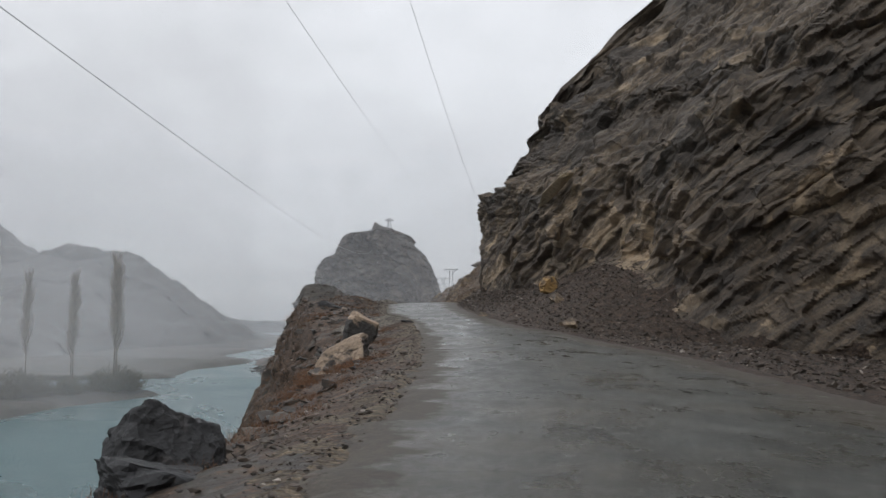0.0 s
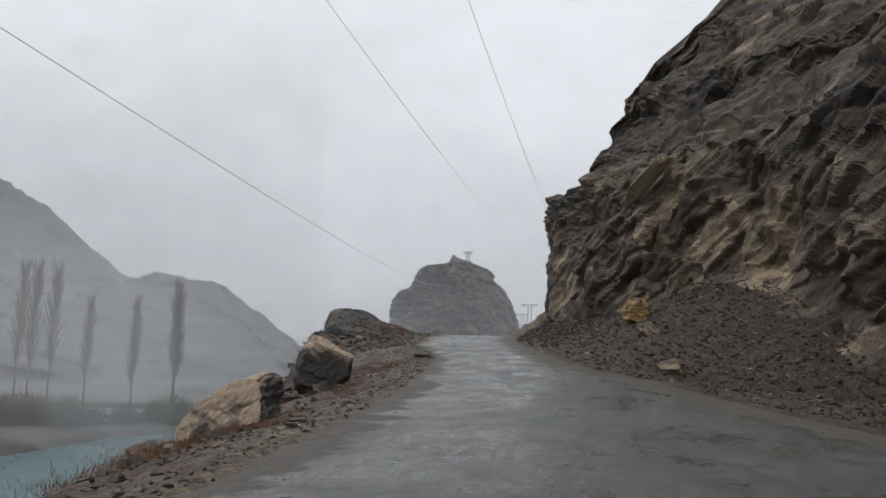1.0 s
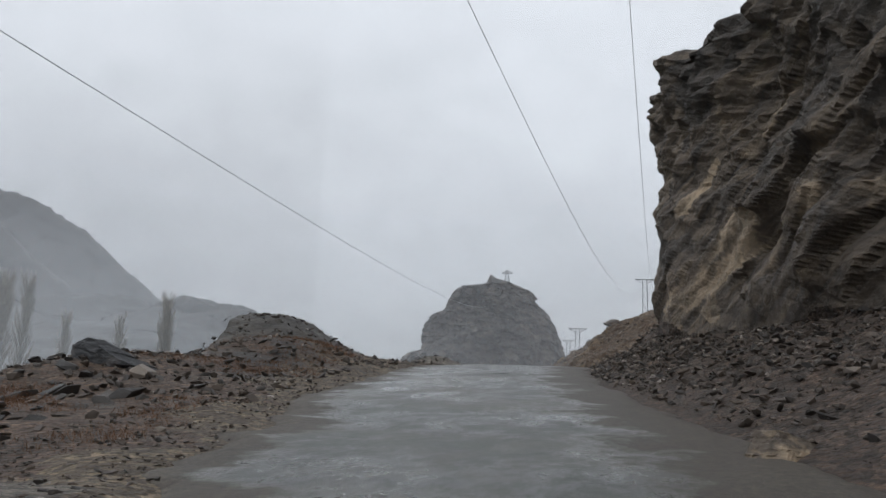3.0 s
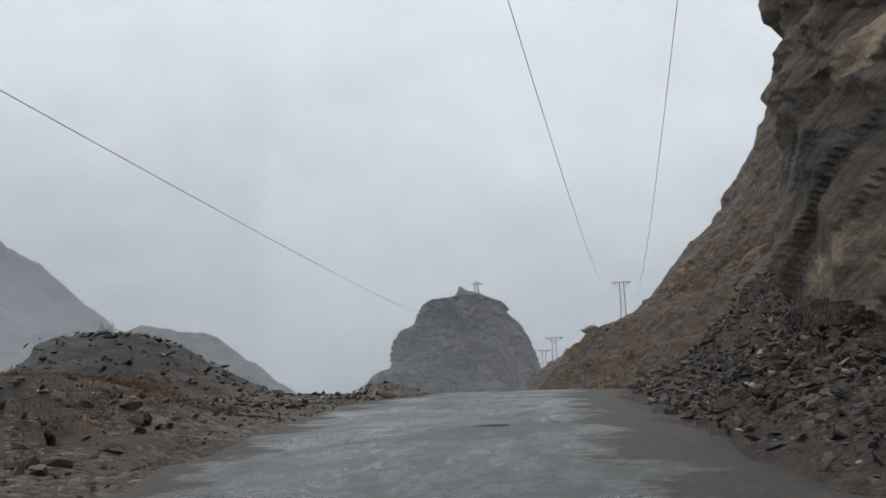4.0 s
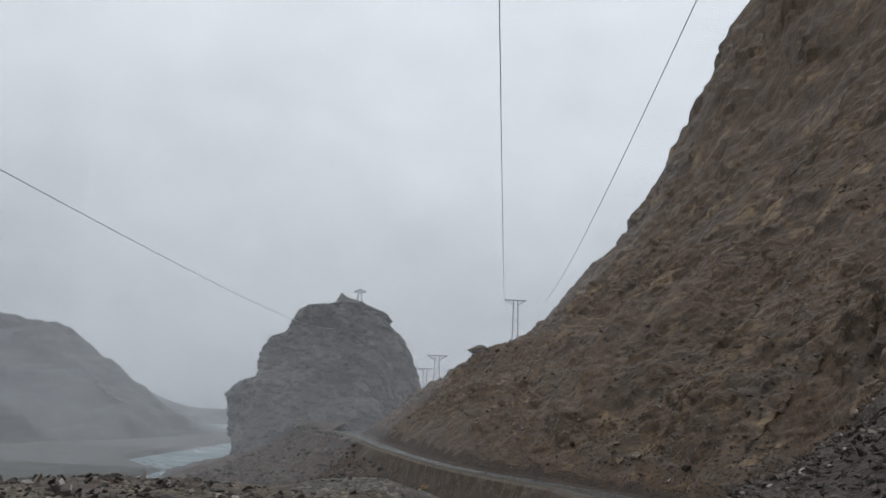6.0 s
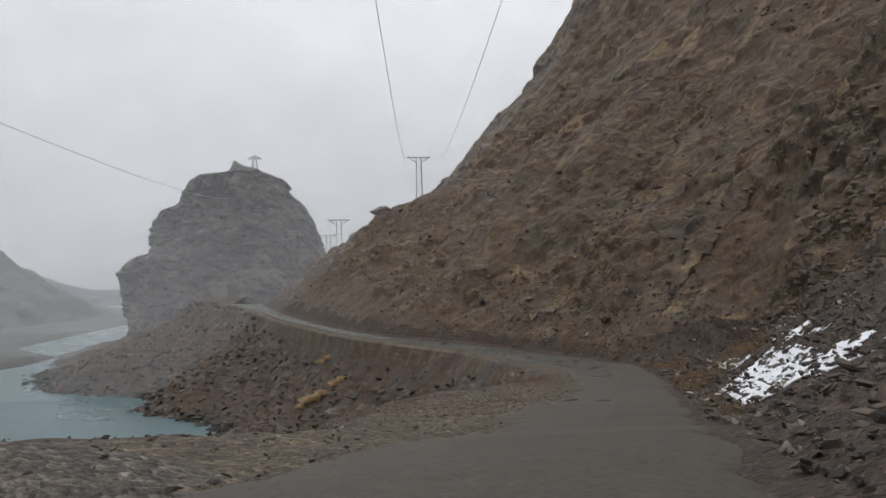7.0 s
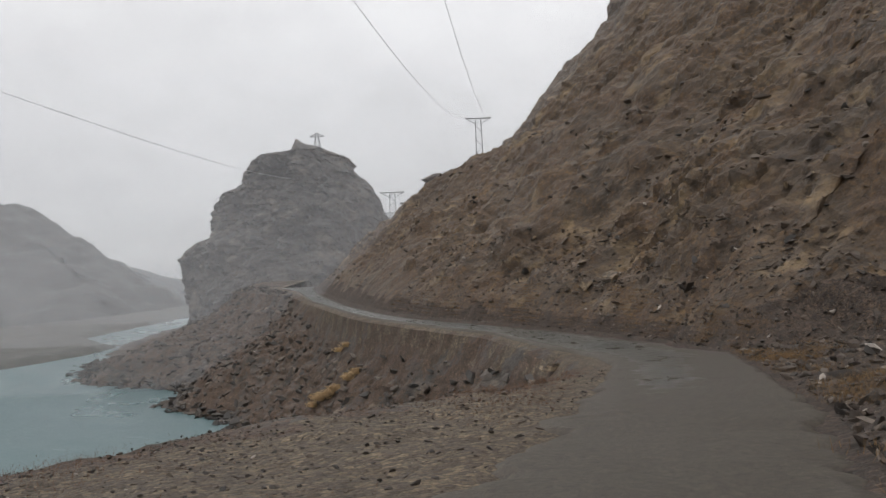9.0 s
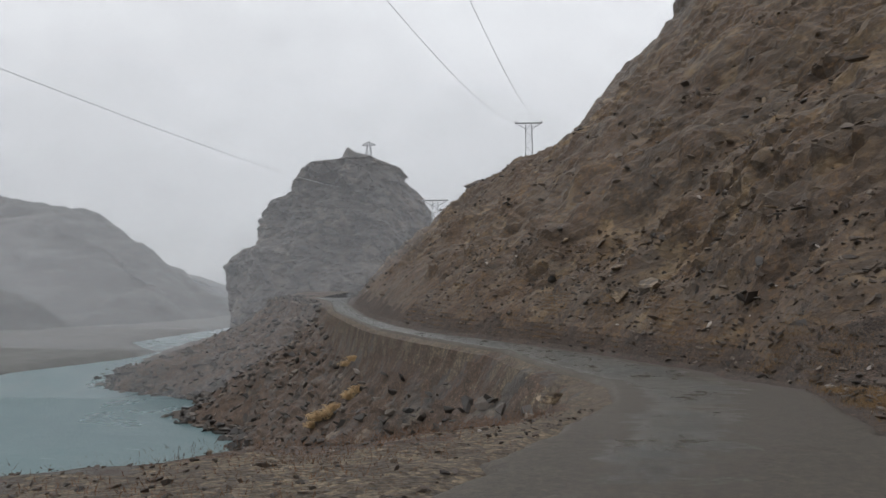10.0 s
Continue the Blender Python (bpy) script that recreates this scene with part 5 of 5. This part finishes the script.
tufts("roadside_grass", "ochre dry grass among the roadside stones", pick(MOUNT, mask, 3000, R1, 0.3), 7, 24, 0.15, M_OCHREGRASS, 0.25)
mask = ((qm > 2) & (qm < 6) & (ym > 90) & (ym < 230)) * dy
tufts("slope_grass", "ochre dry grass on the mountainside", pick(MOUNT, mask, 5000, R1, 0.4), 5, 14, 0.26, M_OCHREGRASS, 0.5)

# ---- pylons and wires ----
def t_pylon(x, y, top, foot, turn, label, wide=5.3):
    h = top - foot
    ob = thing("power_pylon", label, "pylon", pose(x, y, foot, 0, 0, turn), "power line pylons")

    def rod(name, *bars, r=0.06):
        bm = bmesh.new()
        for a, b in bars:
            bar_bm(bm, a, b, r, 4)
        return part(name, bm_mesh(name, bm, M_STEEL), ob)

    for sx in (-1, 1):
        for sy in (-1, 1):
            rod("leg", ((0.75 * sx, 0.35 * sy, -0.3), (0.55 * sx, 0.25 * sy, h - 0.1)), r=0.085)
    n = 8
    for k in range(n):
        z0, z1 = h * k / n, h * (k + 1) / n
        for sy in (-1, 1):
            w0, w1 = 0.75 - 0.2 * k / n, 0.75 - 0.2 * (k + 1) / n
            a = 1 if k % 2 else -1
            rod("brace", ((-a * w0, 0.3 * sy, z0), (a * w1, 0.28 * sy, z1)), r=0.035)
    for sy in (-1, 1):
        rod("cross_arm", ((-wide / 2, 0.12 * sy, h), (wide / 2, 0.12 * sy, h)), r=0.11)
    for sx in (-1, 1):
        rod("arm_stay", ((sx * wide * 0.47, 0, h), (sx * 0.6, 0, h - 1.15)), r=0.08)
        ins = bmesh.new()
        for k in range(4):
            bar_bm(ins, (sx * wide * 0.46, 0, h + 0.05 + 0.09 * k), (sx * wide * 0.46, 0, h + 0.11 + 0.09 * k), 0.09, 8, 0.06)
        part("insulator", bm_mesh("insulator", ins, M_INSUL), ob)
    return ob


t_pylon(10.4, 270.5, 30.2, right_z(10.4, 270.5), 4, "grey steel lattice T-shaped pylon on the ridge")
t_pylon(-8.7, 277.7, 16.5, right_z(-8.7, 277.7), 6, "grey steel lattice T-shaped pylon low on the ridge")
t_pylon(-14.5, 330.0, 15.8, right_z(-14.5, 330.0), 8, "small grey steel T-shaped pylon behind the ridge", 4.6)


def tower_pylon(x, y, top, foot):
    h = top - foot
    ob = thing("lattice_tower", "small steel lattice tower on top of the rock", "pylon", pose(x, y, foot))

    def rod(name, *bars, r=0.15):
        bm = bmesh.new()
        for a, b in bars:
            bar_bm(bm, a, b, r, 4)
        return part(name, bm_mesh(name, bm, M_STEEL), ob)

    for sx in (-1, 1):
        for sy in (-1, 1):
            rod("leg", ((1.2 * sx, 1.2 * sy, -0.6), (0.25 * sx, 0.25 * sy, h)))
        rod("brace", ((-1.2 * sx, -1.2, 0), (0.7 * sx, -0.7, h * 0.5)), ((-0.7 * sx, -0.7, h * 0.5), (0.3 * sx, -0.3, h * 0.9)), r=0.06)
    rod("cross_arm", ((-2.4, 0, h * 0.78), (2.4, 0, h * 0.78)), ((-2.4, 0, h * 0.78), (0, 0, h)), ((2.4, 0, h * 0.78), (0, 0, h)), r=0.17)


tower_pylon(-43.3, 374.0, 47.5, 42.0)


def wire(label, x0, z0, end, sag, r=0.0095):
    """A hanging wire from beyond the camera's start to its end."""
    t = np.linspace(-0.35, 1, 150)
    t = t[t * end[1] > -90]
    p = np.stack([x0 + (end[0] - x0) * t, end[1] * t, z0 + (end[2] - z0) * t - sag * 4 * t * (1 - t)], -1)
    n = 5
    a = np.linspace(0, 6.2832, n, endpoint=False)
    ring = np.stack([np.cos(a) * r, 0 * a, np.sin(a) * r], -1)
    v = p[:, None, :] + ring[None] * (1 + np.clip(p[:, 1] - 40, 0, 999) / 180)[:, None, None]
    tagged(new("power_wire", mesh_of("power_wire", v, grid_faces(len(p), n, True), M_WIRE)), label, "wire", "power wires")


wire("thin grey power wire hanging over the valley", -5.07, 7.63, (-54.1, 395, 34.5), 4.68, 0.012)
wire("thin grey power wire to the ridge pylon", -5.03, 15.22, (8.0, 270.5, 30.45), 9.79)
wire("thin grey power wire to the ridge pylon", -0.78, 17.87, (12.8, 270.5, 30.45), 10.85)

# ---- poplars and shrubs across the river ----
def poplar(height, seed):
    r = random.Random(seed)
    ob = thing("poplar_tree", "tall bare poplar tree standing on the far bank", "tree", group="poplars")
    bm = bmesh.new()
    bar_bm(bm, (0, 0, -1), (0.1, 0, height * 0.5), 0.24, 7, 0.15)
    bar_bm(bm, (0.1, 0, height * 0.5), (0.0, 0.1, height * 0.97), 0.15, 6, 0.03)
    part("trunk", bm_mesh("trunk", bm, M_BARK, True), ob)
    bm = bmesh.new()
    for k in range(190):
        z = height * (0.26 + 0.62 * r.random() ** 0.8)
        a, ln = r.uniform(0, 6.28), height * r.uniform(0.1, 0.24) * (1.15 - 0.7 * z / height)
        tip = Vector((math.cos(a) * ln * 0.34, math.sin(a) * ln * 0.34, z + ln))
        root = Vector((0.05, 0.05, z))
        bar_bm(bm, root, tip, 0.09, 3, 0.03)
        for _ in range(4):
            f = r.uniform(0.3, 1.0)
            m = root.lerp(tip, f)
            bar_bm(bm, m, m + Vector((r.uniform(-0.6, 0.6), r.uniform(-0.6, 0.6), r.uniform(0.7, 1.9))), 0.05, 3, 0.015)
    part("crown", bm_mesh("crown", bm, M_TWIG), ob)
    return ob


TREE = poplar(39, 1)
TREE.matrix_basis = pose(-119, 186, -18.4)
for k, (x, y, sc) in enumerate(((-126, 188, 1.02), (-112, 190, 0.8), (-103, 196, 0.8), (-98.0, 213, 0.0), (-92, 196, 0.92), (-90.5, 194, 0.86), (-133, 180, 0.9), (-139, 200, 1.05), (-108, 204, 0.65))):
    if sc:
        copy_thing(TREE, pose(x, y, -18.3, 0, 0, 57 * k) @ Matrix.Scale(sc, 4))


def shrub(size, seed):
    r = random.Random(seed)
    ob = thing("shrub", "brown leafless shrub on the far bank", "shrub", group="shrubs")
    bm = bmesh.new()
    for k in range(260):
        a, e = r.uniform(0, 6.28), r.uniform(0.15, 1.5)
        ln = size * r.uniform(0.55, 1.05)
        root = Vector((r.uniform(-0.3, 0.3), r.uniform(-0.3, 0.3), 0)) * size
        tip = root + Vector((math.cos(a) * math.cos(e), math.sin(a) * math.cos(e), math.sin(e))) * ln
        bar_bm(bm, root, tip, 0.05, 3, 0.02)
        for _ in range(3):
            m = root.lerp(tip, r.uniform(0.4, 1))
            bar_bm(bm, m, m + Vector((r.uniform(-0.5, 0.5), r.uniform(-0.5, 0.5), r.uniform(0, 0.7))) * size * 0.3, 0.04, 3, 0.015)
    part("twigs", bm_mesh("twigs", bm, M_BUSH), ob)
    return ob


BUSH = shrub(4.2, 2)
BUSH.matrix_basis = pose(-104, 180, -18.3)
for k, (x, y, sc) in enumerate(((-99, 186, 0.75), (-112, 172, 1.2), (-119, 170, 1.3), (-94, 192, 0.95), (-90, 193.5, 1.1), (-87, 194, 0.9), (-126, 176, 1.3), (-108, 182, 0.8), (-133, 178, 1.3), (-101, 178, 0.9), (-106, 176, 1.2), (-96, 182, 0.8), (-115, 178, 1.1), (-122, 182, 1.2), (-129, 170, 1.4), (-89, 190, 0.7))):
    copy_thing(BUSH, pose(x, y, -18.3, 0, 0, 77 * k) @ Matrix.Scale(sc * 1.4, 4))

def tussock(size, seed):
    """A dense clump of straw bending outwards."""
    r = random.Random(seed)
    ob = thing("straw_clump", "pale straw-coloured dry bush on the river bank", "bush", group="straw bushes")
    bm = bmesh.new()
    for k in range(420):
        a, e = r.uniform(0, 6.28), r.uniform(0.25, 1.5)
        ln = size * r.uniform(0.35, 0.75)
        root = Vector((r.gauss(0, 0.28), r.gauss(0, 0.2), 0)) * size
        mid = root + Vector((math.cos(a) * math.cos(e), math.sin(a) * math.cos(e), math.sin(e))) * ln * 0.6
        bar_bm(bm, root, mid, 0.03, 3, 0.025)
        bar_bm(bm, mid, mid + Vector((math.cos(a) * 0.35, math.sin(a) * 0.35, 0.1)) * ln, 0.025, 3, 0.012)
    part("straw_tuft", bm_mesh("straw_tuft", bm, M_STRAW), ob)
    return ob


STRAW = tussock(1.5, 5)
STRAW.matrix_basis = pose(-8.6, 192.9, left_z(-8.6, 192.9) - 0.05)
for k, (x, y, sc) in enumerate(((-7.6, 192.4, 1.05), (-6.8, 191.6, 0.9), (-5.0, 190.2, 0.95), (-4.0, 189.4, 0.85), (-9.6, 194.2, 0.8), (-6.2, 196.5, 0.7), (-7.2, 198.0, 0.7))):
    copy_thing(STRAW, pose(x, y, left_z(x, y) - 0.05, 0, 0, 63 * k) @ Matrix.Scale(sc, 4))

for k, (x, y, a, b) in enumerate(((-112, 184, 9, 0.8), (-103, 188, 6, 0.7), (-118, 182, 7, 0.6))):
    me = mesh_of("snow_strip", [(x - a / 2, y - b, -17.9), (x + a / 2, y - b * 0.3, -17.95), (x + a * 0.42, y + b, -17.7), (x - a * 0.36, y + b * 0.7, -17.75)], [[0, 1, 2, 3]], M_SNOW)
    ob = tagged(new("snow_patch", me), "thin strip of snow on the far bank", "snow", kind="stuff")
    ob.modifiers.new("depth", "SOLIDIFY").thickness = 0.25

# ---- rain mist hanging in the valley, layer behind layer ----
for y, amount, base, top, x0, x1, up, rim in ((151, 0.18, -10, 60, -700, -40, 0.08, (-85, -43)), (171, 0.19, -10, 70, -800, -48, 0.08, (-93, -51)), (250, 0.15, -10, 80, -1400, 1000, 0.15, None),
                                              (330, 0.18, -5, 75, -1600, 1200, 0.12, None), (440, 0.18, 0, 140, -1600, 1200, 0.16, None), (600, 0.19, 60, 380, -1600, 1200, 0.35, None), (760, 0.19, 60, 480, -1600, 1200, 0.4, None)):
    n = 40
    x = np.linspace(x0, x1, n)
    v = np.concatenate([np.stack([x, 0 * x + y, 0 * x + z], -1) for z in (-30, 100, 400, 900)])
    me = mesh_of("mist_layer", v, grid_faces(4, n), mist_material("mist", amount, base, top, rim, up))
    tagged(new("mist_layer", me), "thin grey rain mist across the valley", "mist", kind="stuff")
